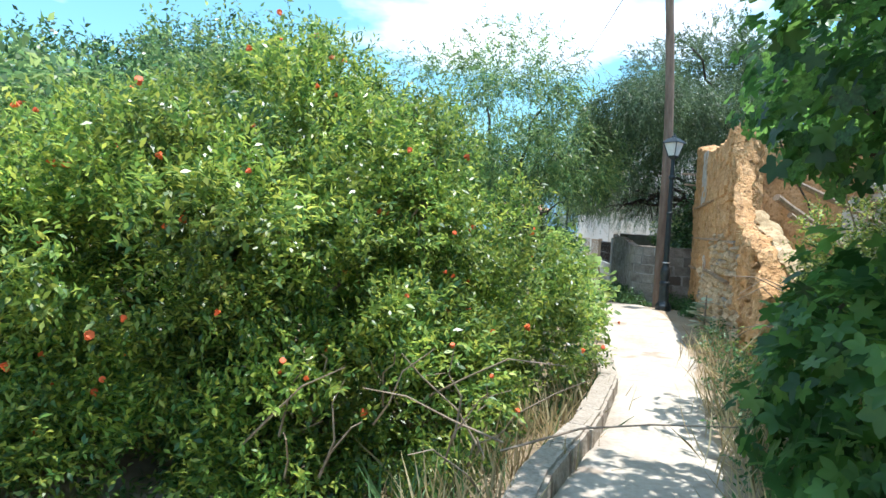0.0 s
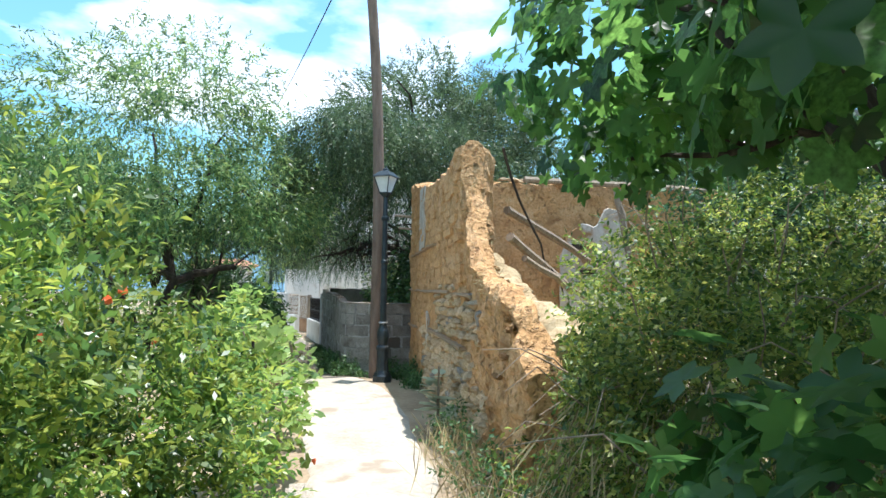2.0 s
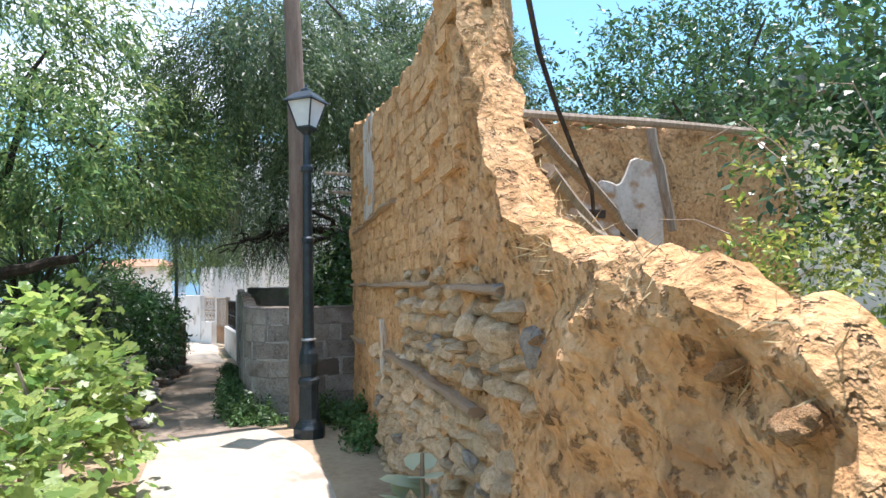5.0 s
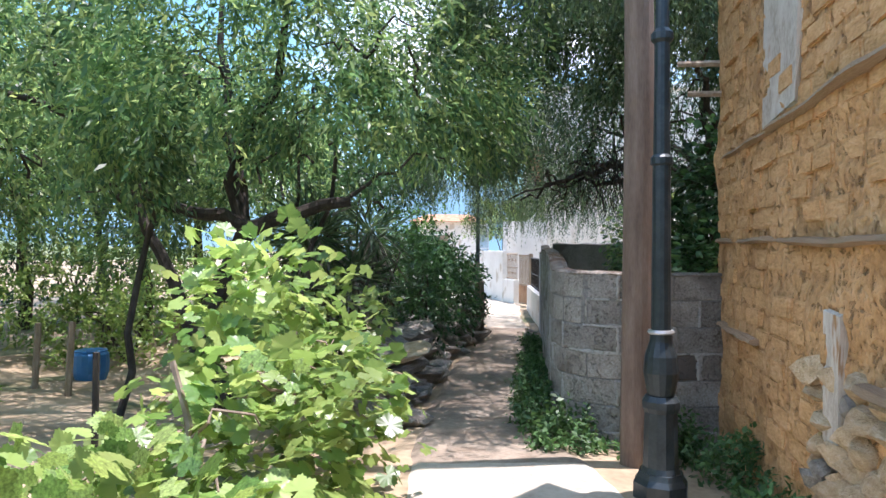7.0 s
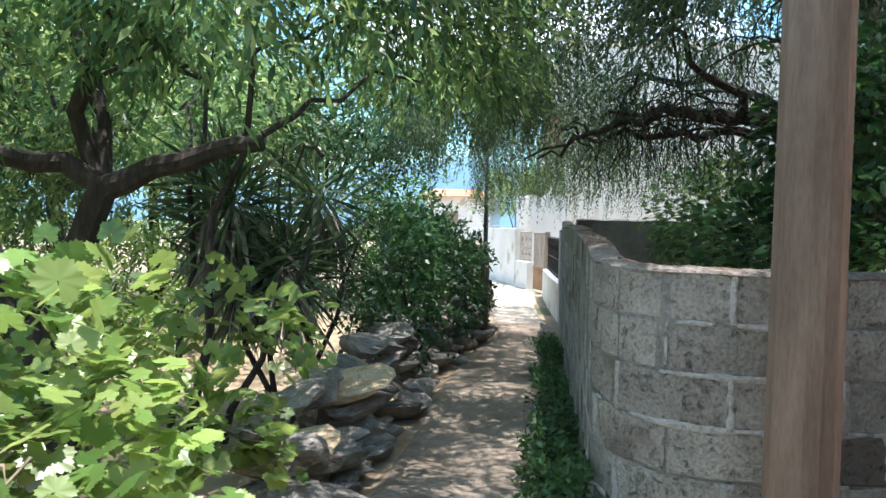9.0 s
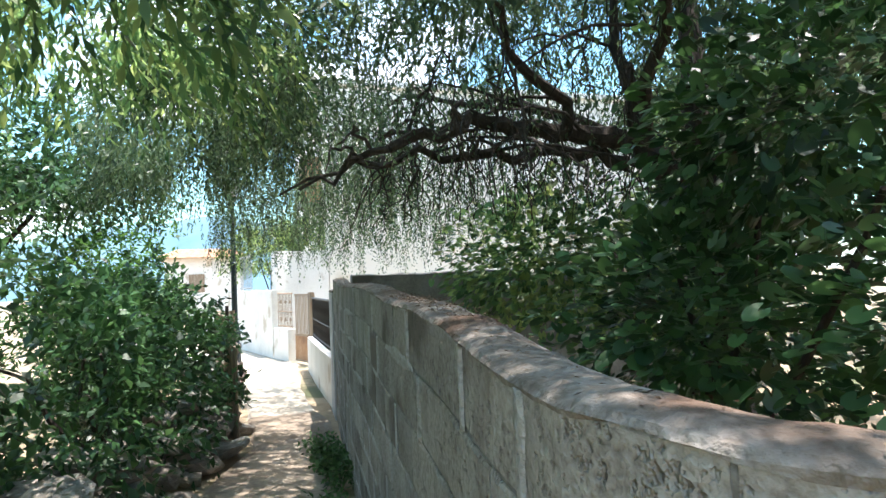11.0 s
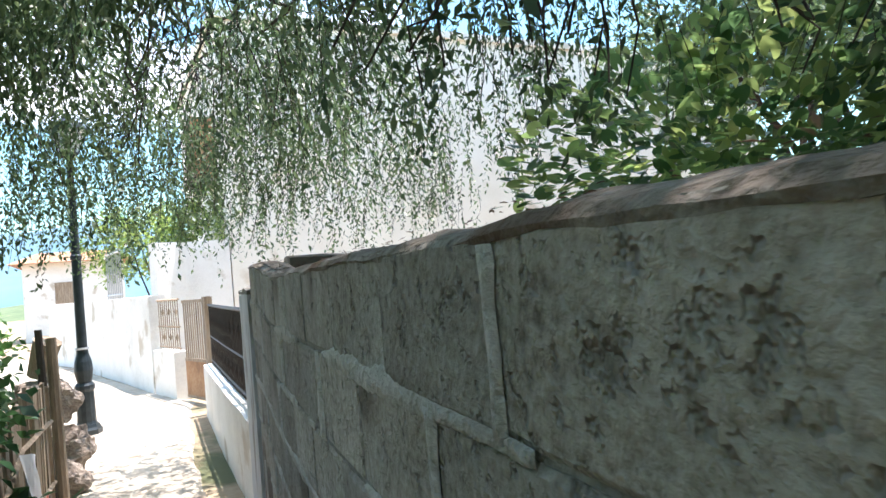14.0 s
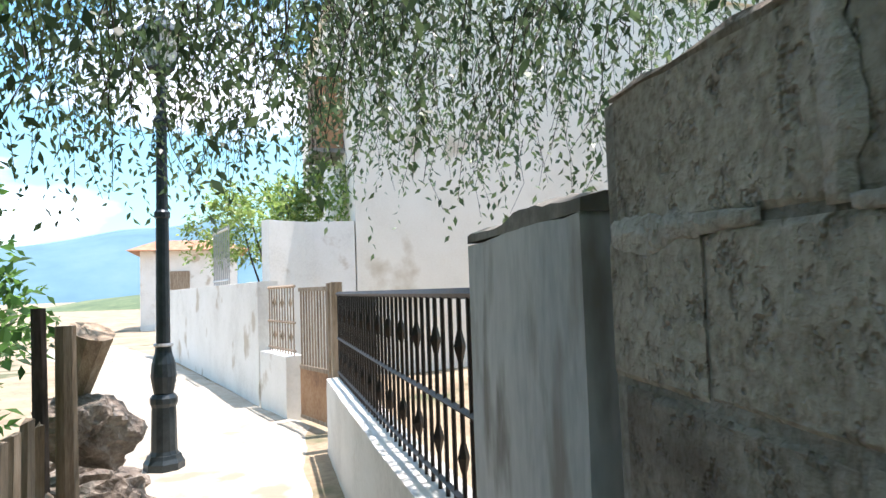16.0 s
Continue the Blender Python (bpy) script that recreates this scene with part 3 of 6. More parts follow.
# ---- ruined house ----
FACE = Line([(4.52, 14.02), (4.02, 11.25), (3.84, 10.25), (3.56, 8.7), (3.34, 7.5), (3.18, 6.6)])
ruin_top = curve_of([(0, 3.52), (0.7, 3.44), (1.4, 3.30), (2.3, 3.18), (3.2, 3.14), (3.8, 3.14), (4.3, 3.15), (4.75, 3.24), (4.97, 3.25), (5.04, 2.95), (5.15, 2.58), (5.35, 2.25), (5.6, 1.88), (6.1, 1.66), (6.6, 1.58), (7.1, 1.45), (7.6, 0.9)])


def eroded_top(s):
    return ruin_top(s) + 0.05 * fbm((s * 2.0, 4, 2), 2.0)


ruin = thing("ruined_house", (4.3, 11.0, 0), "roofless collapsing house of ochre adobe over rubble stone", "ruin")
WILD = curve_of([(0, 1), (3.8, 1.1), (4.4, 1.7), (5.2, 2.5), (7.6, 2.8)])
west = solid_wall(FACE, eroded_top, 0.56, 0.045, 64, 0.036, -0.15, 11.0, top_rough=0.07, wilder=WILD, thin=curve_of([(0, 1), (4.2, 1), (4.75, 0.2), (5.1, -0.4), (5.5, -0.45), (7.6, -0.2)]))
part("west_wall", west, M["adobe"], ruin)
NORTH = Line([(4.50, 13.80), (6.5, 13.45), (10.4, 12.85)])
part("north_wall", solid_wall(NORTH, curve_of([(0, 3.35), (1.5, 3.62), (3, 3.58), (4.5, 3.66), (6.2, 3.55)]), 0.5, 0.1, 30, 0.025, -0.15, 17.0, top_rough=0.05), M["adobe"], ruin)
part("earth_mound", solid_wall(Line([(3.85, 9.5), (3.85, 8.6), (3.85, 7.6)]), curve_of([(0, 1.95), (0.5, 1.66), (0.9, 1.5), (1.6, 1.3), (2.1, 1.05)]), 0.66, 0.04, 34, 0.13, -0.15, 21.0, lean=0.08, top_rough=0.12), M["thatch"], ruin, "slumped straw-mixed earth of the broken wall")


def outside(s, z, out=0.0):
    """Place on the ruin's path-side skin at run s and height z, the way along it and the way out of it."""
    c, d = FACE.at(s), FACE.way(s)
    nx = np.array([d[1], -d[0]])
    return c + nx * (0.28 + WILD(s) * skin(c, z, 0.036, 11.0) + out), d, nx


# ---- street lamps ----
def street_lamp(x, y, height, base_z=0.0):
    k = height / 3.70
    lamp = thing("street_lamp", (x, y, base_z), "dark green cast-iron street lamp with four-sided lantern", "street lamp", "street lamps")
    part("plinth", Shape().turned([(0.155, -0.03), (0.155, 0.07), (0.135, 0.10), (0.125, 0.13)], (x, y, base_z), 8), M["iron"], lamp)
    part("base_shaft", Shape().turned([(0.115, 0.12), (0.100, 0.16), (0.092, 0.50 * k), (0.105, 0.53 * k), (0.105, 0.57 * k), (0.085, 0.60 * k)], (x, y, base_z), 12), M["iron"], lamp)
    part("bulb", Shape().turned([(0.070, 0.59 * k), (0.082, 0.64 * k), (0.098, 0.74 * k), (0.090, 0.84 * k), (0.064, 0.93 * k), (0.060, 0.98 * k)], (x, y, base_z), 16), M["iron"], lamp)
    part("band", Shape().turned([(0.070, 0.975 * k), (0.076, 0.985 * k), (0.070, 1.0 * k)], (x, y, base_z), 16), M["silver"], lamp, "worn bright band")
    part("shaft", Shape().turned([(0.055, 0.97 * k), (0.050, 2.0 * k), (0.062, 2.01 * k), (0.062, 2.05 * k), (0.047, 2.07 * k), (0.042, 2.75 * k), (0.062, 2.77 * k), (0.062, 2.81 * k), (0.040, 2.84 * k), (0.034, 3.16 * k), (0.060, 3.20 * k)], (x, y, base_z), 14), M["iron"], lamp)
    z0, z1 = base_z + 3.24 * k, base_z + 3.52 * k
    glass = Shape().tube([(x, y, z0), (x, y, z1)], [0.095, 0.19], 4)
    part("lantern_glass", glass, M["glass"], lamp, "milky glass panes")
    for q in range(4):
        a = q * math.pi / 2
        c, s = math.cos(a), math.sin(a)
        part("lantern_bar", Shape().tube([(x + 0.098 * c, y + 0.098 * s, z0), (x + 0.195 * c, y + 0.195 * s, z1)], 0.009, 5), M["iron"], lamp)
    part("lantern_foot", Shape().turned([(0.04, 3.17 * k), (0.11, 3.235 * k), (0.11, 3.25 * k)], (x, y, base_z), 4), M["iron"], lamp)
    part("lantern_roof", Shape().turned([(0.235, 3.515 * k), (0.225, 3.535 * k), (0.11, 3.62 * k), (0.06, 3.63 * k), (0.05, 3.665 * k), (0.02, 3.68 * k), (0.015, 3.72 * k)], (x, y, base_z), 4), M["iron"], lamp, "flared sheet-metal lantern roof")
    return lamp


street_lamp(3.38, 12.68, 3.45, 0.15)
street_lamp(2.86, 26.3, 3.70)

# ---- utility pole and cable ----
pole = thing("utility_pole", (3.42, 13.33, 0.1), "leaning brown wooden utility pole", "utility pole")
part("shaft", Shape().tube([(3.42 + 0.006 * z - 0.011 * max(0.0, z - 2.2) ** 2, 13.33, z) for z in np.linspace(-0.1, 8.2, 14)], np.linspace(0.106, 0.078, 14), 14), M["pole"], pole)
part("insulator", Shape().turned([(0.03, 7.75), (0.05, 7.8), (0.035, 7.9)], (3.04, 13.33, 0), 8), M["glass"], pole, "white insulator")
cable = part("overhead_cable", Shape().tube(bend((3.06, 13.3, 7.85), (2.6, 42.0, 9.5), -0.5, 0, 16), 0.014, 6), M["cable"])
tagged(cable, "black overhead cable strung from the wooden pole", "cable")

# ---- railing, gate and white walls beyond the pier ----
def railing(line, base, top, label, iron="black_iron"):
    ra = thing("railing", (*line.at(0), 0), label, "railing", "iron railings")
    rail_pts = lambda z: [(*line.at(s), z) for s in np.linspace(0, line.length, 6)]
    part("top_rail", Shape().tube(rail_pts(top), 0.018, 4), M[iron], ra)
    part("middle_rail", Shape().tube(rail_pts((base + top) / 2 - 0.02), 0.014, 4), M[iron], ra)
    part("bottom_rail", Shape().tube(rail_pts(base + 0.05), 0.014, 4), M[iron], ra)
    n = int(line.length / 0.105)
    bar = Shape().tube([(0, 0, base), (0, 0, top)], 0.0085, 6).mesh("bar")
    bar.materials.append(M[iron])
    diamond = Shape().turned([(0.003, -0.075), (0.022, 0), (0.003, 0.075)], (0, 0, 0), 4).mesh("ornament")
    diamond.materials.append(M[iron])
    for i in range(n + 1):
        p = line.at(line.length * (i + 0.5) / (n + 1))
        piece("bar", bar, ra, Matrix.Translation((p[0], p[1], 0)))
        if i % 3 == 1:
            for z in (0.26, 0.76):
                piece("ornament", diamond, ra, Matrix.Translation((p[0], p[1], base + (top - base) * z)))
    return ra


def low_wall(name, pts, h, thick, label, material="limewash", rough=0.006):
    ob = part(name, solid_wall(Line(pts), (lambda s: h) if not callable(h) else h, thick, 0.2, 6, rough, -0.1, 31.0, top_rough=0.006), M[material])
    return tagged(ob, label, "wall", kind="structure")


RAIL_A = [(4.04, 22.12), (4.14, 24.2), (4.26, 26.3)]
low_wall("wall_railing", RAIL_A, 0.62, 0.22, "low whitewashed wall carrying the iron railing")
railing(Line(RAIL_A), 0.62, 1.345, "black wrought-iron railing on the low white wall")
for x, y in ((4.27, 26.42), (4.33, 27.05)):
    post = part("gate_post", Shape().box((x, y, 0.70), (0.10, 0.10, 1.5), 0, 0.003), M["old_wood"])
    tagged(post, "slim brown gate post beside the white wall", "post", "gate posts")
gate = thing("garden_gate", (4.18, 27.4, 0), "closed brown metal garden gate with a rusty lower panel", "gate")
GA, GB = np.array((4.30, 27.12)), np.array((4.10, 27.82))
mid = (GA + GB) / 2
ang = math.degrees(math.atan2(GB[1] - GA[1], GB[0] - GA[0]))
part("lower_panel", Shape().box((*mid, 0.30), (0.70, 0.03, 0.52), ang), M["rust"], gate, "rusty sheet panel")
for z in (0.06, 0.58, 1.40):
    part("crossbar", Shape().box((*mid, z), (0.72, 0.035, 0.04), ang), M["old_wood"], gate)
for i in range(10):
    p = GA + (GB - GA) * (i + 0.5) / 10
    part("bar", Shape().tube([(*p, 0.56), (*p, 1.42)], 0.011, 5), M["old_wood"], gate)
RAIL_B = [(4.06, 27.95), (3.84, 28.95)]
low_wall("wall_railing_2", RAIL_B, 0.68, 0.22, "low whitewashed wall beyond the gate")
railing(Line(RAIL_B), 0.68, 1.44, "brown iron railing panel between the gate and the white wall", "old_wood")
low_wall("wall_white", [(3.84, 29.0), (3.55, 30.6), (2.5, 35.7), (1.9, 37.6)], 1.52, 0.25, "tall whitewashed boundary wall along the bending path")
low_wall("wall_terrace", [(3.95, 31.2), (4.6, 31.6), (5.4, 31.4)], 2.52, 0.2, "whitewashed terrace parapet behind the boundary wall")
fence_back = thing("mesh_fence", (3.3, 33.0, 1.5), "grey metal picket fence on top of the white wall", "fence")
for i in range(9):
    y = 31.3 + i * 0.14
    x = float(np.interp(y, [30.6, 35.7], [3.55, 2.5]))
    part("picket", Shape().box((x, y, 1.98), (0.02, 0.03, 0.95)), M["silver"], fence_back)
for z in (1.6, 2.4):
    part("rail", Shape().tube([(3.41, 31.2, z), (3.16, 32.5, z)], 0.018, 4), M["silver"], fence_back)

house = thing("white_house", (8.0, 34.0, 0), "large plain cream-rendered house behind the railing", "house")
part("wall", Shape().box((13.4, 35.0, 3.4), (16.0, 7.4, 7.2)), M["cream"], house)
part("roof", Shape().box((13.4, 35.0, 7.08), (16.2, 7.6, 0.16)), M["cream"], house, "flat cream roof slab")
for yy in (35.4,):
    w = part("window", Shape().box((5.39, yy, 4.6), (0.06, 1.0, 1.4)), M["old_wood"], house, "brown shuttered window")
    part("sill", Shape().box((5.35, yy, 3.86), (0.16, 1.2, 0.06)), M["concrete"], w)
balcony = part("balcony", Shape().box((5.16, 32.75, 4.55), (0.46, 1.1, 1.3), 0, 0.004), M["rust"], house, "closed brown wooden balcony")
for k in range(6):
    part("slat", Shape().box((4.915, 32.3 + 0.18 * k, 4.55), (0.03, 0.05, 1.26)), M["old_wood"], balcony)
part("ledge", Shape().box((5.12, 32.75, 3.86), (0.6, 1.24, 0.08)), M["concrete"], balcony)
far_house = thing("small_house", (1.9, 52, 0), "small pale house with a tiled roof beyond the bend", "house")
part("wall", Shape().box((1.9, 54, 1.6), (4.0, 4.5, 3.6)), M["limewash"], far_house)
part("roof", Shape().box((1.9, 54, 3.65), (5.0, 5.5, 0.5), taper=0.55), M["tile"], far_house)
part("window", Shape().box((1.5, 51.73, 2.0), (0.8, 0.06, 1.0)), M["old_wood"], far_house)

hill_house = thing("hillside_house", (21.0, 18.5, 0), "pale rendered house with a deep overhanging roof among the trees", "house")
part("wall", Shape().box((21.4, 18.8, 3.0), (6.6, 4.6, 6.2), 12), M["cream"], hill_house)
part("roof", Shape().box((20.9, 18.5, 6.55), (9.0, 6.8, 0.22), 12), M["concrete"], hill_house, "grey concrete roof slab")
hw_win = part("window", Shape().box((21.0, 16.4, 5.2), (1.6, 0.08, 1.3), 12), M["bark"], hill_house, "dark shuttered window")
for k in range(5):
    part("bar", Shape().tube([(20.35 + 0.32 * k, 16.23 + 0.068 * k, 4.55), (20.35 + 0.32 * k, 16.23 + 0.068 * k, 5.85)], 0.02, 5), M["old_wood"], hw_win)

# ---- pomegranate bush ----
def as3(p):
    return np.array(p, float)


pom = thing("pomegranate_bush", (-1.7, 5.0, -0.25), "dense pomegranate bush full of scarlet flowers beside the path", "bush")
stems = []
for i in range(16):
    a = i * 2.4
    e = as3((-1.7 + 1.6 * math.cos(a) * rng.uniform(0.4, 1), 5.0 + 1.5 * math.sin(a) * rng.uniform(0.4, 1), rng.uniform(1.2, 2.5)))
    stems.append((bend((-1.7 + 0.25 * math.cos(a), 5.0 + 0.25 * math.sin(a), -0.3), e, 0.25, 0.05), 0.035, 0.008))
for line in stems:
    part("stem", limbs([line], 6), M["twig"], pom)
POM = [((-1.75, 5.0, 1.05), (1.75, 1.75, 1.75), 6000), ((-3.2, 4.7, 1.0), (1.5, 1.5, 1.45), 4200), ((-0.55, 5.6, 0.75), (1.05, 1.2, 1.2), 3000), ((-1.3, 3.9, 0.45), (1.2, 0.9, 1.05), 3200), ((0.2, 6.1, 0.55), (0.8, 0.9, 0.85), 1900), ((-4.7, 4.6, 0.9), (1.5, 1.4, 1.25), 2200), ((-1.9, 5.2, 2.25), (1.05, 1.0, 0.8), 1800), ((-3.2, 3.5, 0.85), (1.3, 0.9, 0.95), 2800), ((-2.3, 3.5, 1.4), (1.3, 0.95, 0.75), 2300), ((-3.9, 3.4, 0.8), (1.2, 0.7, 0.75), 1600), ((-3.4, 2.9, 0.0), (1.2, 0.5, 0.5), 1100), ((-0.5, 4.6, 0.15), (0.7, 0.8, 0.75), 1500), ((-2.2, 3.5, 0.1), (1.3, 0.5, 0.65), 1200), ((-0.7, 5.0, 1.5), (0.8, 0.8, 0.7), 1000), ((-2.7, 3.15, -0.05), (1.1, 0.4, 0.4), 800), ((-4.4, 3.3, 0.1), (1.2, 0.5, 0.5), 800), ((-1.5, 3.3, -0.1), (0.7, 0.4, 0.35), 450)]
pom_top = curve_of([(-6.5, 1.6), (-4.3, 2.2), (-3.4, 2.5), (-3.0, 2.66), (-2.6, 2.62), (-2.2, 2.85), (-1.7, 3.15), (-1.35, 3.05), (-1.0, 2.66), (-0.5, 2.6), (0.0, 2.1), (0.55, 1.5), (1.0, 1.15)])
sets, tips = [], []
for i, (c, r, n) in enumerate(POM):
    p, o = crown_points(int(n * 1.75), c, r, i * 3.3, 0.34, 0.24, -0.75, 0.03, 2.3)
    low = np.array([z + 0.16 < pom_top(x) + 0.24 * (y - 4.8) for x, y, z in p])
    p, o = p[low], o[low]
    w = unit(o + np.array([0, 0, 0.45]) + rng.normal(0, 0.35, o.shape))
    sets.append(sprays(p, w, 0.25, 11, 0.062, 0.40, 0.12, 0.75, 0.9))
    tips.append(p[: n // 14] + w[: n // 14] * 0.30)
foliage("crown", sets, M["pomegranate"], pom)
shoots = np.array([(x, y, pom_top(x) + 0.24 * (y - 4.8) - 0.28) for x, y in zip(rng.uniform(-4.6, 0.4, 110), rng.uniform(4.2, 5.6, 110))])
ways = np.stack([rng.normal(0, 0.35, 110), rng.normal(0, 0.35, 110), np.ones(110)], 1)
foliage("young_growth", [sprays(shoots, unit(ways), 0.40, 14, 0.055, 0.36, 0.0, 0.8, 0.4)], M["pomegranate"], pom, "upright young shoots")
for i in range(34):
    a = as3((rng.uniform(-1.5, 0.1), rng.uniform(2.9, 4.4), rng.uniform(-0.1, 0.4)))
    part("bare_twig", twigs([a], [a + as3((rng.normal(0.1, 0.35), rng.normal(-0.25, 0.3), rng.uniform(0.2, 0.6)))], 0.008, 0.003, 0.05), M["twig"], pom, "dry grey bare twig")
fl = Shape().turned([(0.006, 0.0), (0.017, 0.012), (0.020, 0.030), (0.032, 0.045), (0.022, 0.05), (0.030, 0.06)], (0, 0, 0), 6).mesh("flower")
fl.materials.append(M["petal"])
tips = np.concatenate(tips)
tips = tips[(tips[:, 2] > 0.15) & ((tips[:, 1] < 5.4) | (tips[:, 0] > -0.4))]
for i in range(min(190, len(tips))):
    p = tips[(i * 37) % len(tips)]
    piece("flower", fl, pom, pose(p[0], p[1], p[2], rng.uniform(-70, 70), rng.uniform(-70, 70), 0) @ Matrix.Scale(rng.uniform(0.45, 0.95), 4))

# ---- weeds and dry grass along the edges ----
def tuft(name, n, centre, radii, height, material, label, cat, lean=0.5, width=0.06, group=""):
    t = thing(name, (centre[0], centre[1], 0), label, cat, group)
    base = as3((centre[0], centre[1], 0)) + np.stack([rng.normal(0, radii[0] / 2, n), rng.normal(0, radii[1] / 2, n), np.full(n, centre[2])], 1)
    d = unit(np.stack([rng.normal(0, lean, n), rng.normal(0, lean, n), np.ones(n)], 1))
    L = height * rng.uniform(0.5, 1.2, n)
    v, f = leaf_quads(base, d, unit(rng.normal(0, 1, (n, 3))), L, L * width)
    part("blades", arrays_mesh("blades", v, f), M[material], t)
    return tagged(t, kind="stuff")


def low_weeds(n, centre, radii, leaf, material, label, group="weeds"):
    t = thing("weed_clump", (centre[0], centre[1], 0), label, "weeds", group)
    p, o = crown_points(n, centre, radii, centre[1], 0.35, 0.35, -0.1)
    foliage("leaves", [sprays(p, unit(o + np.array([0, 0, 0.7])), leaf * 3, 5, leaf, 0.5, 0.2, 0.8, 0.8)], M[material], t)
    return t


for y in (0.6, 1.8, 2.7, 3.6, 4.6, 5.5, 6.4):
    tuft("grass_tuft", 140, (path_left(y) - 0.42, y, -0.15), (0.35, 0.5), 0.42, "dry", "tuft of straw-coloured dry grass at the kerb", "grass", 0.45, 0.035, "dry grass")
    tuft("grass_tuft", 90, (path_left(y) - 0.55, y + 0.3, -0.2), (0.4, 0.5), 0.40, "weed", "green grass tuft under the bush", "grass", 0.5, 0.05, "green grass")
for y in (2.6, 3.8, 5.0, 6.2, 7.2, 8.2):
    tuft("grass_tuft", 150, (path_right(y) + 0.22, y, 0), (0.3, 0.6), 0.42, "dry", "tuft of straw-coloured dry grass at the path edge", "grass", 0.5, 0.035, "dry grass")
    low_weeds(90, (path_right(y) + 0.35, y + 0.3, 0.05), (0.28, 0.4, 0.35), 0.05, "weed", "green weeds growing along the path edge")
for c, r in (((3.72, 13.55, 0.02), (0.25, 0.2, 0.30)), ((3.95, 12.95, 0.02), (0.18, 0.4, 0.32)), ((3.0, 13.72, 0.02), (0.30, 0.2, 0.30)), ((2.93, 14.4, 0.02), (0.18, 0.5, 0.42)), ((3.0, 15.3, 0.02), (0.16, 0.5, 0.34)), ((3.12, 16.2, 0.0), (0.10, 0.7, 0.12)), ((3.25, 17.6, 0.0), (0.07, 0.8, 0.08)), ((3.48, 19.4, 0.0), (0.06, 0.9, 0.07)), ((3.82, 12.2, 0.02), (0.15, 0.4, 0.25))):
    low_weeds(260, c, r, 0.055, "weed", "dark green weeds at the foot of the wall")

# ---- kerb along the garden edge ----
kerb = thing("kerb", (0.6, 4.2, 0), "low rough concrete kerb of joined slabs on the garden side", "kerb", kind="structure")
kerb_stone = []
for k in range(5):
    bm = bmesh.new()
    bmesh.ops.create_cube(bm, size=1.0)
    bmesh.ops.scale(bm, vec=(0.19, 0.475, 0.46), verts=bm.verts)
    bmesh.ops.subdivide_edges(bm, edges=[e for e in bm.edges if abs(e.verts[0].co.y - e.verts[1].co.y) > 0.1], cuts=5)
    bmesh.ops.bevel(bm, geom=[e for e in bm.edges if e.verts[0].co.z > 0.2 and e.verts[1].co.z > 0.2 and abs(e.verts[0].co.x - e.verts[1].co.x) < 0.01], offset=0.025, segments=2, affect="EDGES")
    for v in bm.verts:
        v.co += 0.009 * noise.noise_vector(v.co * 8 + Vector((k * 5.0, 0, 0)))
    me = bpy.data.meshes.new("slab")
    bm.to_mesh(me)
    bm.free()
    me.materials.append(M["kerb"])
    kerb_stone.append(me)
for i in range(18):
    y = -0.8 + i * 0.455
    x = path_left(y) - 0.07
    a = math.degrees(math.atan2(-(path_left(y + 0.25) - path_left(y - 0.25)), 0.5))
    piece("slab", kerb_stone[i % 5], kerb, pose(x, y, -0.065 + rng.uniform(-0.003, 0.003), rng.uniform(-0.3, 0.3), rng.uniform(-0.5, 0.5), a))

# ---- bramble mound on the bank ----
bram = thing("bramble_thicket", (4.2, 5.8, 0), "tangled bramble and ivy thicket covering a bank beside the path", "thicket")
sets, arcs = [], []
for i, (c, r, n) in enumerate([((4.25, 6.2, 0.6), (1.45, 1.25, 1.55), 3000), ((3.6, 5.2, 0.35), (0.95, 1.2, 1.15), 2200), ((3.6, 6.7, 0.3), (0.42, 0.6, 0.9), 800), ((5.6, 6.6, 0.9), (1.6, 1.6, 1.75), 2200), ((5.0, 4.6, 0.6), (1.5, 1.3, 1.6), 1800), ((6.8, 8.6, 1.0), (2.2, 1.7, 1.3), 1600)]):
    p, o = crown_points(int(n * 1.9), c, r, 20 + i * 2.1, 0.38, 0.24, -0.3, -0.08, 2.2)
    sets.append(sprays(p, unit(o + np.array([0, 0, 0.25]) + rng.normal(0, 0.4, o.shape)), 0.22, 7, 0.054, 0.50, 0.35, 0.85, 0.9))
    for j in range(0, len(p), 75):
        arcs.append((p[j], p[j] + o[j] * 0.5 + rng.normal(0, 0.2, 3)))
foliage("leaves", sets, M["bramble"], bram)
for a, b in arcs:
    part("cane", twigs([a], [b], 0.008, 0.003, 0.15), M["twig"], bram)
p, o = crown_points(900, (3.5, 5.4, 0.35), (1.0, 1.4, 1.0), 40, 0.25, 0.15, -0.5)
p = p[p[:, 0] < 3.6]
foliage("dead_grass", [sprays(p, unit(np.stack([-0.4 + 0 * p[:, 0], rng.normal(0, 0.4, len(p)), -0.9 + 0 * p[:, 0]], 1)), 0.5, 3, 0.34, 0.035, 0.2, 0.15, 0.2, 0.15)], M["dry"], bram, "hanging dry stalks")

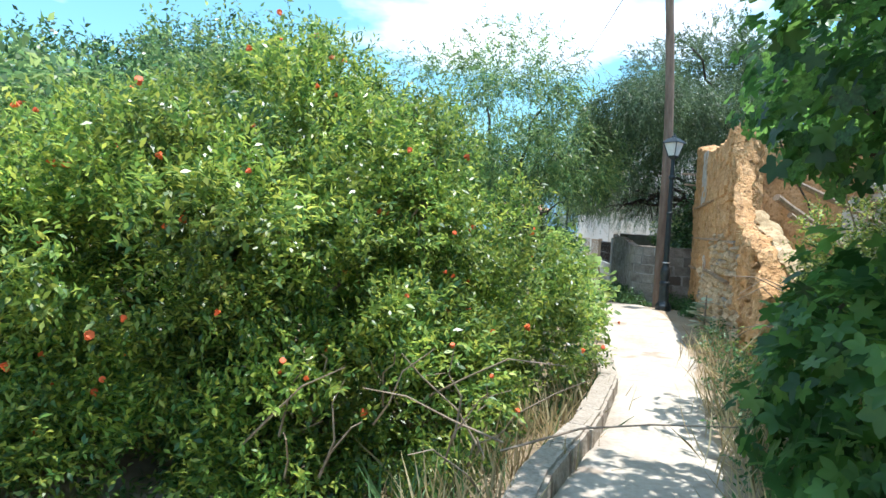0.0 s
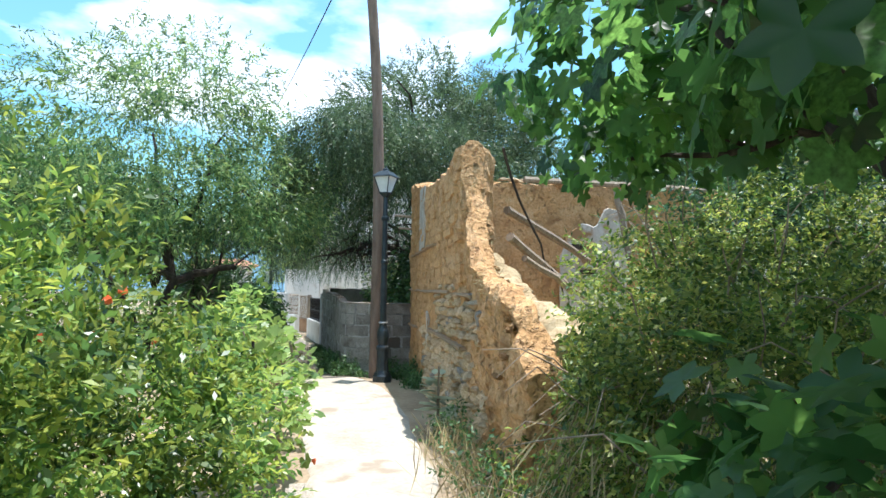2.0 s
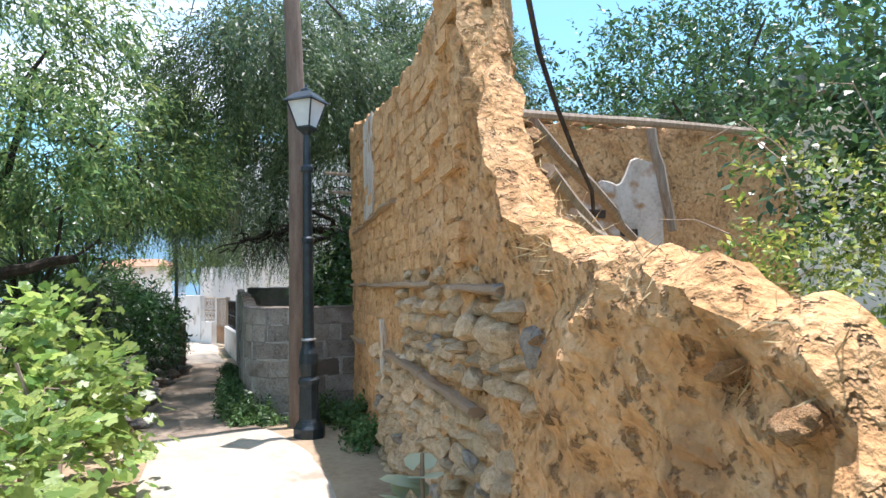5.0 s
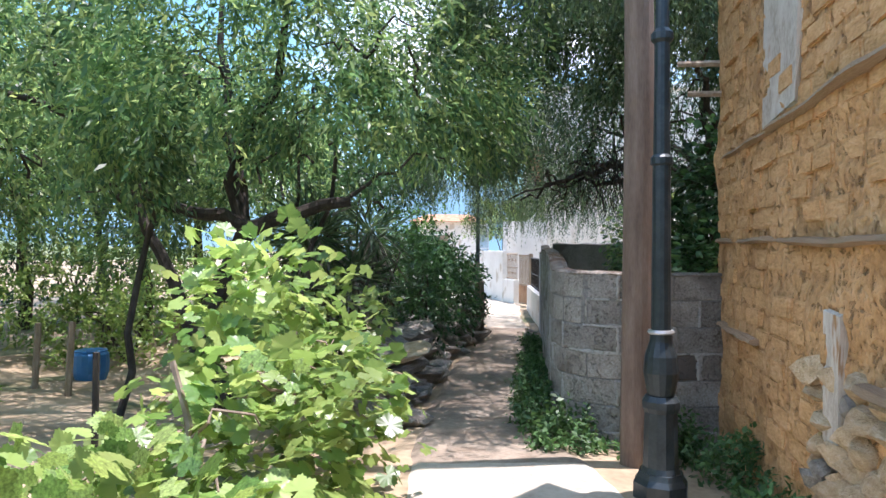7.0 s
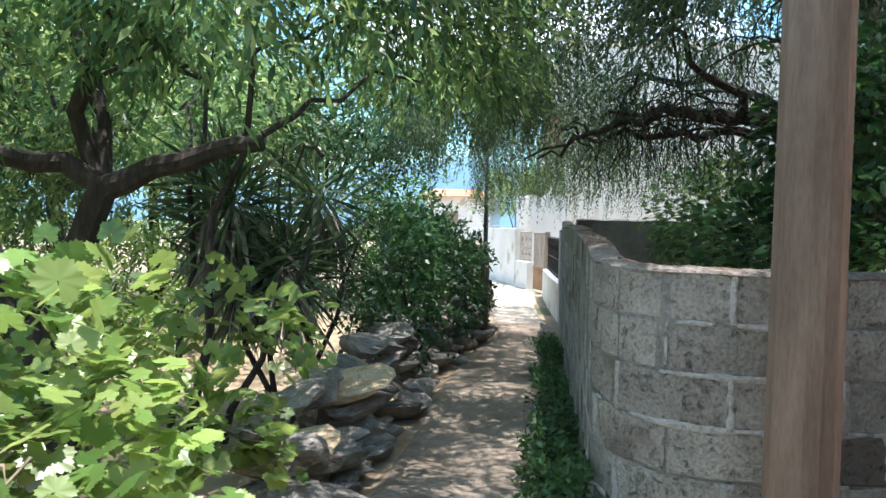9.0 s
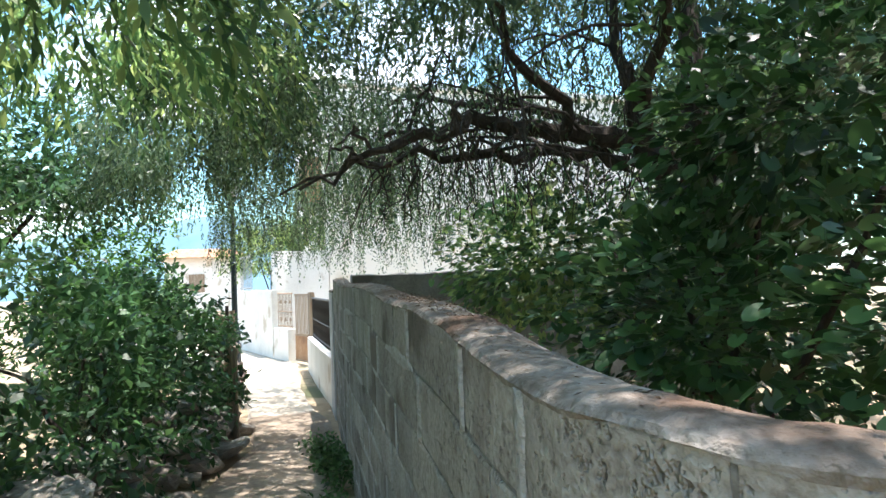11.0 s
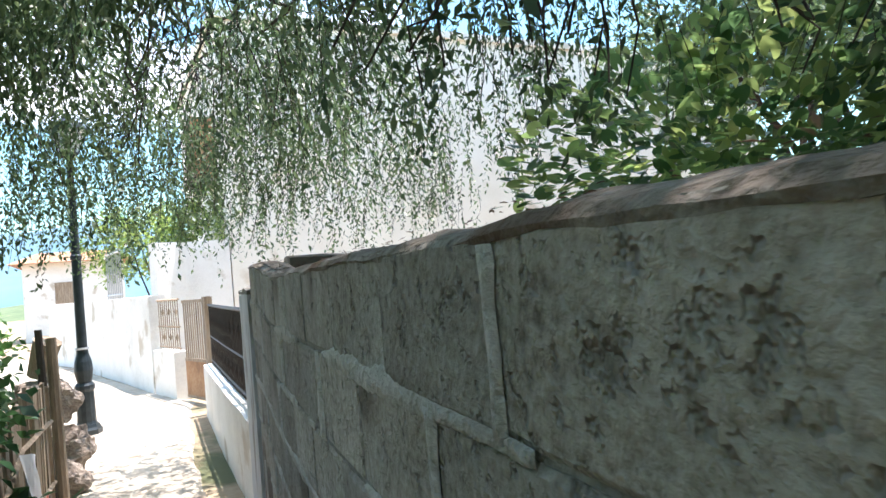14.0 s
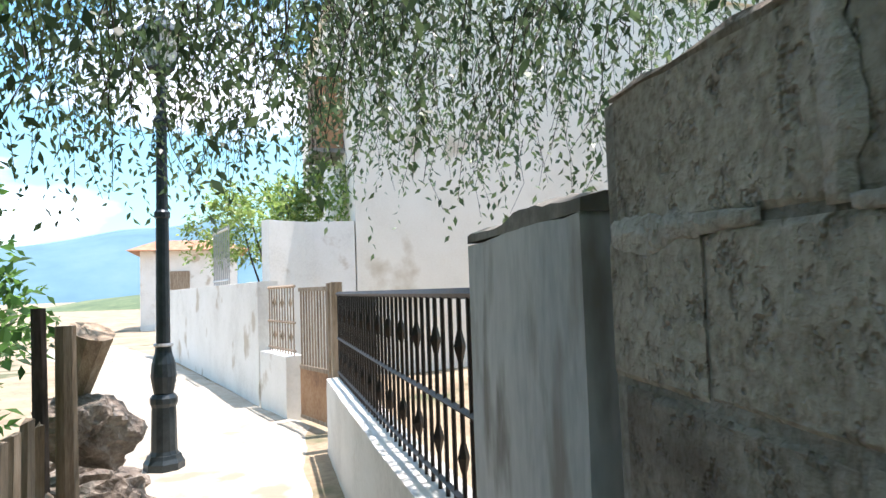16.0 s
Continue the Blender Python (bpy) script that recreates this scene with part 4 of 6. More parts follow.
# ---- fig tree ----
fig = thing("fig_tree", (3.0, 3.0, 0), "large fig tree with broad lobed leaves overhanging the path", "tree")
F0 = as3((3.0, 3.0, -0.1))
fl_lines = [(bend(F0, (2.9, 3.2, 1.3), 0, 0.03), 0.13, 0.10)]
for e in ((1.9, 4.2, 2.7), (2.6, 5.2, 3.1), (3.6, 4.6, 3.6), (1.7, 3.1, 2.4), (2.2, 2.0, 2.6), (3.8, 2.2, 3.2), (1.75, 2.2, 1.2), (2.0, 3.4, 1.1), (3.75, 4.8, 2.4)):
    fl_lines.append((bend((2.9, 3.2, 1.25), e, 0.25, 0.05), 0.034, 0.011))
fl_lines.append((bend((3.75, 4.8, 2.38), (2.95, 5.5, 2.34), 0.04, 0.03), 0.026, 0.010))
fl_lines.append((bend((3.45, 5.1, 2.38), (2.4, 5.2, 2.75), 0.04, 0.03), 0.014, 0.006))
part("trunk", limbs(fl_lines, 8), M["bark"], fig)
# clumps centred at z 3.5 and up hang above the view, added for shade
FIGS = [((2.5, 4.6, 2.75), (0.7, 0.8, 0.6), 150), ((2.95, 5.3, 3.05), (0.95, 0.75, 0.7), 170), ((3.5, 4.0, 3.4), (1.2, 1.2, 0.85), 520), ((4.6, 4.4, 3.5), (1.1, 1.1, 0.7), 800), ((4.7, 5.8, 3.95), (1.2, 1.0, 0.4), 900), ((3.35, 4.75, 2.8), (0.6, 0.6, 0.45), 210), ((1.95, 2.9, 2.45), (0.6, 0.8, 0.75), 330), ((2.3, 1.9, 2.2), (0.75, 0.8, 0.9), 330), ((1.75, 2.5, 0.75), (0.42, 0.8, 0.85), 420), ((2.1, 3.5, 0.65), (0.40, 0.7, 0.85), 330), ((2.2, 1.3, 1.0), (0.5, 0.7, 1.0), 260), ((2.9, 2.7, 2.6), (1.0, 1.2, 1.2), 420), ((2.85, 5.45, 2.42), (0.45, 0.45, 0.34), 70), ((3.3, 5.2, 2.65), (0.8, 0.6, 0.45), 130), ((1.45, 2.7, 3.5), (1.0, 1.2, 0.42), 700), ((0.9, 1.4, 3.6), (0.9, 1.0, 0.4), 450)]
fp, fd, fn = [], [], []
for i, (c, r, n) in enumerate(FIGS):
    p, o = crown_points(int(n * 1.7), c, r, 60 + i, 0.3, 0.25, -0.9)
    fp.append(p)
    fd.append(unit(o * 0.5 + np.array([0, 0, -0.6]) + rng.normal(0, 0.4, o.shape)))
    fn.append(unit(o * 0.8 + np.array([0, 0, 0.6]) + rng.normal(0, 0.35, o.shape)))
fp, fd, fn = np.concatenate(fp), np.concatenate(fd), np.concatenate(fn)
fs = rng.uniform(0.085, 0.165, len(fp))
near = (fp[:, 0] < path_right(3.0) + 0.75) & (fp[:, 1] > 1.5)
single = np.flatnonzero(near)[:280]
rest = np.setdiff1d(np.arange(len(fp)), single)
v, f = leaf_shapes(fp[rest], fd[rest], fn[rest], fs[rest], *FIG_LEAF)
part("crown", arrays_mesh("crown", v, f), M["fig"], fig)
one = arrays_mesh("leaf", *FIG_LEAF)
one.materials.append(M["fig_one"])


def leaf_pose(p, d, n, s):
    x = unit(np.cross(d, n))
    n = np.cross(x, d)
    return Matrix(((x[0] * s, d[0] * s, n[0] * s, p[0]), (x[1] * s, d[1] * s, n[1] * s, p[1]), (x[2] * s, d[2] * s, n[2] * s, p[2]), (0, 0, 0, 1)))


for i in single:
    piece("leaf", one, fig, leaf_pose(fp[i], fd[i], fn[i], fs[i]))

# ---- grape vines on the garden edge ----
vine = thing("grape_vine", (1.2, 10.0, 0), "bright green grape vine trained on stakes beside the path", "vine")
vl = []
for x, y in ((1.25, 8.0), (1.05, 9.6), (1.2, 11.2), (1.3, 12.4), (0.6, 10.8)):
    vl.append((bend((x, y, -0.1), (x + rng.normal(0, 0.1), y + 0.2, 1.1), 0, 0.03), 0.025, 0.012))
    for k in range(4):
        vl.append((bend((x, y + 0.1, 0.75), (x + rng.uniform(-0.3, 0.3), y + rng.uniform(-0.4, 0.4), rng.uniform(0.7, 1.05)), 0.1, 0.03), 0.010, 0.004))
for line in vl:
    part("cane", limbs([line], 5), M["twig"], vine)
for x, y, h in ((1.0, 7.7, 1.15), (0.75, 9.2, 1.3), (0.7, 11.6, 1.1)):
    st = part("vine_stake", Shape().tube([(x, y, -0.2), (x + 0.02, y, h)], [0.016, 0.013], 6), M["bark"])
    tagged(st, "thin dark wooden stake supporting the vine", "stake", "vine stakes")
VINES = [((1.15, 7.9, 0.62), (0.45, 0.60, 0.62), 420), ((1.15, 9.4, 0.50), (0.60, 0.75, 0.60), 480), ((1.25, 10.9, 0.50), (0.65, 0.75, 0.60), 480), ((1.45, 11.7, 0.62), (0.62, 0.55, 0.66), 520), ((1.5, 12.5, 0.65), (0.48, 0.4, 0.6), 300), ((0.4, 11.4, 0.40), (0.6, 0.6, 0.40), 110), ((1.25, 12.1, 1.30), (0.36, 0.40, 0.42), 150), ((1.25, 13.3, 0.75), (0.45, 0.45, 0.65), 300), ((0.75, 13.0, 0.85), (0.5, 0.5, 0.65), 240), ((1.35, 14.2, 0.55), (0.35, 0.45, 0.45), 170), ((0.55, 14.3, 0.55), (0.5, 0.5, 0.5), 160), ((-0.5, 11.6, 0.35), (0.5, 0.5, 0.3), 60), ((1.15, 14.9, 0.95), (0.45, 0.4, 0.35), 170), ((0.7, 14.0, 0.95), (0.45, 0.4, 0.35), 150)]
vp, vd = [], []
for i, (c, r, n) in enumerate(VINES):
    p, o = crown_points(int(n * 1.9), c, r, 80 + i, 0.45, 0.34, -0.6, 0.02, 3.0)
    vp.append(p)
    vd.append(unit(o + np.array([0, 0, -0.35]) + rng.normal(0, 0.4, o.shape)))
vp, vd = np.concatenate(vp), np.concatenate(vd)
vn = unit(np.array([0, 0, 1.0]) + vd * 0.45 + rng.normal(0, 0.4, vd.shape))
vs = rng.uniform(0.055, 0.115, len(vp))
single = np.flatnonzero((vp[:, 0] > 0.9) & (vp[:, 2] > 0.5) & (vp[:, 1] > 9.5))[:280]
rest = np.setdiff1d(np.arange(len(vp)), single)
v, f = leaf_shapes(vp[rest], vd[rest], vn[rest], vs[rest], *VINE_LEAF)
part("foliage", arrays_mesh("foliage", v, f), M["vine"], vine)
one = arrays_mesh("leaf", *VINE_LEAF)
one.materials.append(M["vine_one"])
for i in single:
    piece("leaf", one, vine, leaf_pose(vp[i], vd[i], vn[i], vs[i]))

# ---- weeping tree in the garden ----
def weeping(n, centre, radii, seed, length, per, leaf, width, low=-0.55, pull=0.9, depth=0.3):
    p, o = crown_points(n, centre, radii, seed, 0.32, depth, low, 0.0, 1.5)
    w = unit(o * 0.7 + np.array([0, 0, -pull]) + rng.normal(0, 0.3, o.shape))
    return sprays(p, w, length, per, leaf, width, 0.25, 0.5, 0.4, 0.3)


alm = thing("garden_tree", (-0.1, 15.5, 0), "spreading garden tree with narrow drooping leaves and dark trunk", "tree")
A = as3((-0.05, 15.5, -0.1))
al = [(bend(A, (-0.35, 15.5, 0.6), 0, 0.02), 0.13, 0.11), (bend((-0.35, 15.5, 0.58), (0.15, 15.45, 1.75), 0.02, 0.03), 0.11, 0.09), (bend((0.15, 15.45, 1.72), (1.2, 15.3, 2.0), 0.05, 0.03), 0.085, 0.05), (bend((1.2, 15.3, 2.05), (2.1, 15.9, 2.5), 0.1, 0.05), 0.022, 0.007), (bend((0.15, 15.45, 1.72), (-0.6, 15.2, 1.95), 0.04, 0.03), 0.075, 0.05), (bend((-0.6, 15.2, 1.95), (-2.8, 14.8, 3.3), 0.2, 0.06), 0.05, 0.015), (bend((0.1, 15.5, 1.7), (-0.4, 16.2, 4.6), 0.1, 0.08), 0.07, 0.02), (bend((0.1, 15.5, 1.7), (0.9, 14.9, 4.4), 0.1, 0.08), 0.06, 0.02), (bend((-0.35, 15.5, 0.6), (-1.3, 15.9, 2.4), 0, 0.05), 0.08, 0.04), (bend((-1.3, 15.9, 2.4), (-2.2, 16.8, 4.2), 0.1, 0.08), 0.04, 0.015)]
for a, b, r in (((0.62, 15.6, -0.05), (0.98, 15.8, 2.7), 0.036), ((0.72, 16.0, -0.05), (1.35, 15.9, 1.35), 0.03), ((0.35, 15.9, -0.05), (0.55, 16.3, 3.0), 0.028), ((-0.9, 15.0, -0.05), (-0.5, 15.3, 2.8), 0.04)):
    al.append((bend(a, b, 0.02, 0.05, 8), r, r * 0.55))
for i in range(26):
    a = as3((rng.uniform(-2.2, 1.9), rng.uniform(14.6, 16.6), rng.uniform(1.9, 3.4)))
    al.append((bend(a, a + as3((rng.normal(0, 0.6), rng.normal(0, 0.5), rng.uniform(-0.2, 0.9))), 0.12, 0.05, 7), 0.016, 0.005))
part("trunk", limbs(al, 8), M["bark"], alm)
ALM = [((0.4, 15.8, 5.3), (1.8, 1.7, 1.3), 1100), ((-0.6, 15.6, 4.3), (2.6, 2.3, 1.9), 2600), ((1.5, 15.4, 3.2), (1.4, 1.4, 1.25), 1500), ((-2.6, 15.2, 3.2), (1.7, 1.6, 1.4), 1300), ((0.4, 14.3, 2.9), (1.3, 1.0, 1.0), 900), ((1.9, 16.6, 3.3), (1.0, 1.4, 1.1), 1000), ((-1.2, 14.3, 2.5), (1.3, 1.0, 0.9), 950), ((2.0, 18.4, 3.6), (1.1, 1.6, 0.9), 1000), ((-3.4, 16.5, 2.2), (1.4, 1.5, 1.2), 1200), ((-0.4, 17.2, 2.3), (1.6, 0.9, 1.0), 700), ((-1.0, 16.9, 1.7), (1.2, 0.7, 0.7), 450)]
foliage("crown", [weeping(int(n * 1.3), c, r, 100 + i, 0.36, 9, 0.098, 0.30, pull=0.45) for i, (c, r, n) in enumerate(ALM)], M["almond"], alm)

# ---- strap-leaved and dark shrubs behind the stones ----
strap = thing("strap_leaf_shrub", (0.9, 16.6, 0), "dense shrub of long drooping strap leaves", "shrub")
heads = [as3((0.65 + rng.uniform(-0.15, 0.65), 16.6 + rng.uniform(-0.45, 0.5), rng.uniform(0.9, 1.9))) for _ in range(16)]
hd = np.repeat(np.array(heads), 70, 0)
hw = unit(rng.normal(0, 1, (len(hd), 3)) + np.array([0, 0, 0.35]))
foliage("leaves", [sprays(hd + hw * 0.05, hw, 0.06, 1, 0.55, 0.055, 0.0, 0.1, 0.5, 0.1)], M["pepper"], strap)
hw = unit(rng.normal(0, 0.45, (len(hd), 3)) + np.array([0, 0, -1.0]))
foliage("dead_leaves", [sprays(hd[::2], hw[::2], 0.10, 1, 0.62, 0.05, 0.0, 0.1, 0.5, 0.1)], M["dry_grey"], strap, "grey withered leaves hanging below the heads")
for k in range(4):
    part("stem", limbs([(bend((0.85 + 0.1 * k, 16.6, -0.1), (0.5 + 0.35 * k, 16.4 + 0.2 * k, 1.5), 0.1, 0.05), 0.03, 0.01)], 5), M["bark"], strap)


def shrub(name, parts, leaf, width, material, label, stem, seed, per=6, length=0.26):
    s = thing(name, (*stem, 0), label, "shrub", "shrubs")
    out = []
    for i, (c, r, n) in enumerate(parts):
        p, o = crown_points(int(n * 1.5), c, r, seed + i, 0.5, 0.34, -0.7, -0.02, 2.4)
        out.append(sprays(p, unit(o + np.array([0, 0, 0.3]) + rng.normal(0, 0.35, o.shape)), length, per, leaf, width, 0.25, 0.8, 0.8))
    foliage("leaves", out, M[material], s)
    c = parts[0][0]
    for _ in range(4):
        part("stem", limbs([(bend((*stem, -0.1), (c[0] + rng.normal(0, 0.3), c[1] + rng.normal(0, 0.3), c[2] + 0.3), 0.1, 0.05), 0.03, 0.01)], 5), M["bark"], s)
    return s


shrub("evergreen_shrub", [((1.75, 18.3, 0.85), (0.5, 0.9, 0.8), 620), ((1.95, 20.0, 0.85), (0.6, 1.0, 0.9), 700), ((1.2, 19.2, 1.0), (0.7, 1.2, 0.8), 380), ((2.2, 21.2, 0.7), (0.45, 0.5, 0.8), 600)], 0.085, 0.5, "dark_leaf", "dark glossy evergreen shrub crowding the path edge", (1.8, 19.2), 150)
shrub("garden_shrub", [((-1.8, 20.5, 0.6), (1.6, 1.4, 0.9), 900), ((-4.2, 19.0, 0.7), (1.8, 1.5, 1.0), 900)], 0.10, 0.5, "vine", "light green vegetable plants in the garden", (-2.5, 20), 160)
shrub("garden_shrub", [((-3.6, 12.0, 0.7), (1.3, 1.2, 1.1), 1000), ((-2.2, 13.4, 0.4), (0.8, 0.6, 0.6), 500)], 0.09, 0.5, "pomegranate", "leafy green garden shrub behind the vine", (-3.4, 12.2), 165)
shrub("garden_shrub", [((-2.6, 18.2, 0.35), (1.2, 0.6, 0.55), 520), ((-0.9, 18.8, 0.3), (0.8, 0.5, 0.45), 300)], 0.085, 0.55, "vine", "bright green vegetable plants in the sunny plot", (-2.4, 18.2), 163)
shrub("garden_hedge", [((-5.5, 22.5, 1.0), (2.5, 1.2, 1.5), 1300), ((-8.5, 19.5, 1.0), (2.0, 2.2, 1.5), 1300)], 0.10, 0.5, "dark_leaf", "dense dark green hedge closing the garden", (-5.5, 22.3), 168)
shrub("roadside_shrub", [((1.0, 25.0, 1.2), (1.2, 1.6, 1.3), 1500), ((1.4, 23.2, 0.6), (0.6, 0.8, 0.8), 600)], 0.10, 0.5, "fig", "round green shrub behind the rocks and fence", (1.1, 24.6), 170)
shrub("terrace_shrub", [((3.9, 33.6, 2.6), (1.1, 1.2, 1.0), 900), ((5.2, 32.4, 2.9), (0.9, 0.6, 0.7), 500)], 0.11, 0.5, "vine", "bright green hedge above the white wall", (4.4, 33.4), 175)

# ---- weeping evergreen behind the block wall ----
pep = thing("weeping_tree", (6.1, 17.9, 0), "old weeping tree with dark twisted limbs over the wall", "tree")
B = as3((6.50, 17.9, -0.1))
pl = [(bend(B, (6.25, 17.9, 1.9), 0, 0.02), 0.20, 0.17), (bend((6.25, 17.9, 1.85), (5.70, 17.9, 2.62), 0.05, 0.03), 0.15, 0.11), (bend((5.72, 17.9, 2.5), (5.1, 17.95, 2.64), 0.03, 0.02), 0.095, 0.075), (bend((5.1, 17.95, 2.64), (4.49, 18.0, 2.68), 0.02, 0.025), 0.075, 0.058), (bend((4.49, 18.0, 2.68), (3.75, 18.1, 2.50), 0.05, 0.035), 0.058, 0.035), (bend((3.75, 18.1, 2.50), (3.15, 18.4, 2.25), 0.03, 0.035), 0.03, 0.012), (bend((5.62, 17.95, 2.40), (4.95, 18.15, 2.53), 0.05, 0.02), 0.062, 0.045), (bend((4.95, 18.15, 2.53), (3.9, 18.5, 2.48), 0.02, 0.04), 0.045, 0.026), (bend((3.9, 18.5, 2.48), (3.1, 19.4, 2.35), 0.05, 0.04), 0.026, 0.010), (bend((5.75, 17.95, 2.5), (5.68, 18.1, 3.9), 0.0, 0.05), 0.075, 0.03), (bend((5.1, 17.95, 2.64), (4.2, 17.3, 3.3), 0.06, 0.05), 0.05, 0.02), (bend((4.49, 18.0, 2.68), (4.1, 19.8, 2.95), 0.06, 0.06), 0.04, 0.014), (bend((6.25, 17.9, 1.8), (6.35, 18.1, 4.6), 0.0, 0.06), 0.14, 0.06), (bend((6.35, 18.1, 4.4), (7.85, 18.8, 6.6), 0.1, 0.1), 0.06, 0.02), (bend((6.35, 18.1, 4.2), (4.80, 17.2, 6.6), 0.2, 0.1), 0.06, 0.02), (bend((6.25, 17.9, 1.9), (7.65, 17.2, 4.2), 0.1, 0.08), 0.10, 0.03), (bend((6.15, 18.0, 2.3), (5.00, 20.6, 3.6), 0.2, 0.08), 0.08, 0.025), (bend((5.00, 20.6, 3.6), (4.30, 22.5, 3.4), 0.2, 0.05), 0.03, 0.012), (bend((5.75, 17.9, 2.6), (4.90, 16.0, 3.7), 0.2, 0.06), 0.06, 0.02)]
strands = []
mains = [line for line in pl[2:12]] + pl[-3:]
for i in range(28):
    line = mains[i % len(mains)][0]
    a = line[int(rng.integers(1, len(line)))]
    side = unit(np.array([rng.normal(-0.35, 0.7), rng.normal(0.35, 0.8), rng.normal(0.0, 0.25)]))
    far = a + side * rng.uniform(0.6, 1.5)
    far[0] = max(far[0], rng.uniform(3.3, 4.2))
    far[2] = max(far[2] - rng.uniform(0.05, 0.35), 2.15)
    sub = bend(a, far, 0.14, 0.028, 8)
    pl.append((sub, 0.016, 0.005))
    for q in sub[2:]:
        floor_z = (2.55 if q[0] < 3.6 else 2.0) if q[1] < 21.5 else 1.75
        drop = min(rng.uniform(0.3, 1.0), q[2] - floor_z)
        if drop < 0.12:
            continue
        end = q + as3((rng.normal(0, 0.12), rng.normal(0, 0.12), -drop))
        tw = bend(q, end, 0.04, 0.035, 6)
        pl.append((tw, 0.007, 0.003))
        strands.extend(tw[2::3])
part("trunk", limbs(pl, 8), M["bark"], pep)
PEP = [((6.4, 19.2, 6.2), (2.5, 2.3, 1.7), 2200), ((6.1, 18.6, 5.0), (3.2, 3.0, 2.3), 3400), ((4.6, 20.5, 3.9), (1.7, 2.0, 1.1), 500), ((8.8, 19.5, 6.2), (1.7, 1.7, 1.7), 1700), ((4.1, 18.2, 3.7), (1.4, 1.7, 0.7), 450), ((5.4, 16.2, 4.2), (1.8, 1.4, 1.3), 1700), ((7.6, 18.2, 4.6), (1.8, 2.2, 2.0), 1300), ((3.6, 21.8, 3.5), (1.2, 1.3, 0.8), 650), ((3.0, 20.0, 3.8), (1.0, 1.6, 0.7), 600), ((4.6, 23.2, 3.5), (1.3, 1.2, 0.8), 450), ((3.5, 15.6, 4.6), (1.5, 1.8, 0.9), 2700), ((3.2, 17.6, 4.4), (1.2, 1.6, 0.7), 600), ((2.5, 20.8, 3.75), (0.9, 1.7, 0.55), 1500), ((1.9, 22.6, 3.5), (0.9, 1.2, 0.7), 1000), ((2.5, 23.8, 3.6), (1.0, 1.2, 0.7), 800)]
foliage("crown", [weeping(int(n * (1.2 if c[2] < 4.0 else 2.1 if c[2] < 4.9 else 2.4)), c, r, 200 + i, 0.55 if c[2] < 4.9 else 0.36, 12, 0.080, 0.29 if c[2] < 4.9 else 0.36, -0.7, 1.0 if c[2] < 4.9 else 0.15) for i, (c, r, n) in enumerate(PEP)], M["pepper"], pep)
n = 1500
hp = np.stack([rng.uniform(2.5, 6.2, n), rng.uniform(17.6, 24.4, n), rng.uniform(2.4, 3.4, n)], 1)
extra = np.concatenate([np.stack([rng.uniform(2.5, 3.5, 260), rng.uniform(22.8, 25.0, 260), rng.uniform(2.6, 3.9, 260)], 1), np.stack([rng.uniform(3.6, 5.2, 380), rng.uniform(22.4, 25.2, 380), rng.uniform(2.7, 3.9, 380)], 1)])
hp = np.concatenate([hp, extra])
hp = hp[(hp[:, 0] > 3.7) | (hp[:, 1] > 21.8) | (hp[:, 2] > 3.1)]
n = len(hp)
hp[:, 2] -= 0.22 * (hp[:, 1] > 21.5)
hw = unit(np.stack([rng.normal(0, 0.2, n), rng.normal(0, 0.2, n), -np.ones(n)], 1))
hang_from, hang_way = hp.copy(), hw.copy()
sp = np.array([p for p in strands if p[1] > 18.9])
sw = unit(np.stack([rng.normal(0, 0.6, len(sp)), rng.normal(0, 0.6, len(sp)), -np.ones(len(sp))], 1))
foliage("hanging_sprays", [sprays(hp, hw, 0.55, 13, 0.048, 0.42, 0.0, 0.65, 0.3, 0.3), sprays(sp, sw, 0.24, 6, 0.052, 0.34, 0.1, 0.7, 0.3, 0.3)], M["pepper"], pep, "hanging leafy strands")

yard_shrub = thing("mulberry_shrub", (4.9, 16.6, 0), "broad-leaved shrub leaning over the block wall", "shrub")
yp, yo = [], []
for i, (c, r, n) in enumerate([((4.75, 16.2, 1.2), (0.8, 0.9, 0.85), 1200), ((5.8, 16.9, 1.25), (0.8, 0.8, 0.75), 800), ((4.9, 15.0, 1.2), (0.9, 0.6, 0.9), 700), ((5.7, 19.6, 1.65), (1.1, 1.1, 0.95), 2300), ((6.9, 18.9, 1.5), (1.0, 0.9, 1.0), 1500), ((5.2, 15.9, 2.2), (0.8, 0.9, 0.8), 1300), ((6.6, 17.2, 2.3), (0.65, 0.5, 1.0), 700), ((7.6, 19.2, 2.4), (1.2, 0.8, 1.5), 1500)]):
    p, o = crown_points(int(n * 1.7), c, r, 220 + i, 0.35, 0.35, -0.8)
    yp.append(p)
    yo.append(unit(o + np.array([0, 0, -0.3]) + rng.normal(0, 0.4, o.shape)))
yp, yo = np.concatenate(yp), np.concatenate(yo)
yn = unit(np.array([0, 0, 1.0]) + yo * 0.4 + rng.normal(0, 0.35, yo.shape))
ys = rng.uniform(0.05, 0.10, len(yp))
# tree shade put into colour: dark leaves before y 18, lighter lit ones beyond
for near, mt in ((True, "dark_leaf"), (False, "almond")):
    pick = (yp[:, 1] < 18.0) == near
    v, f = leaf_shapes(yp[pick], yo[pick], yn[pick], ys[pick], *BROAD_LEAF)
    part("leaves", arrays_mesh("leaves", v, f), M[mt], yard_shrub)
for k in range(5):
    part("stem", limbs([(bend((5.2, 16.6, -0.1), (4.7 + 0.25 * k, 15.2 + k * 0.8, 1.8), 0.15, 0.06), 0.035, 0.012)], 6), M["bark"], yard_shrub)

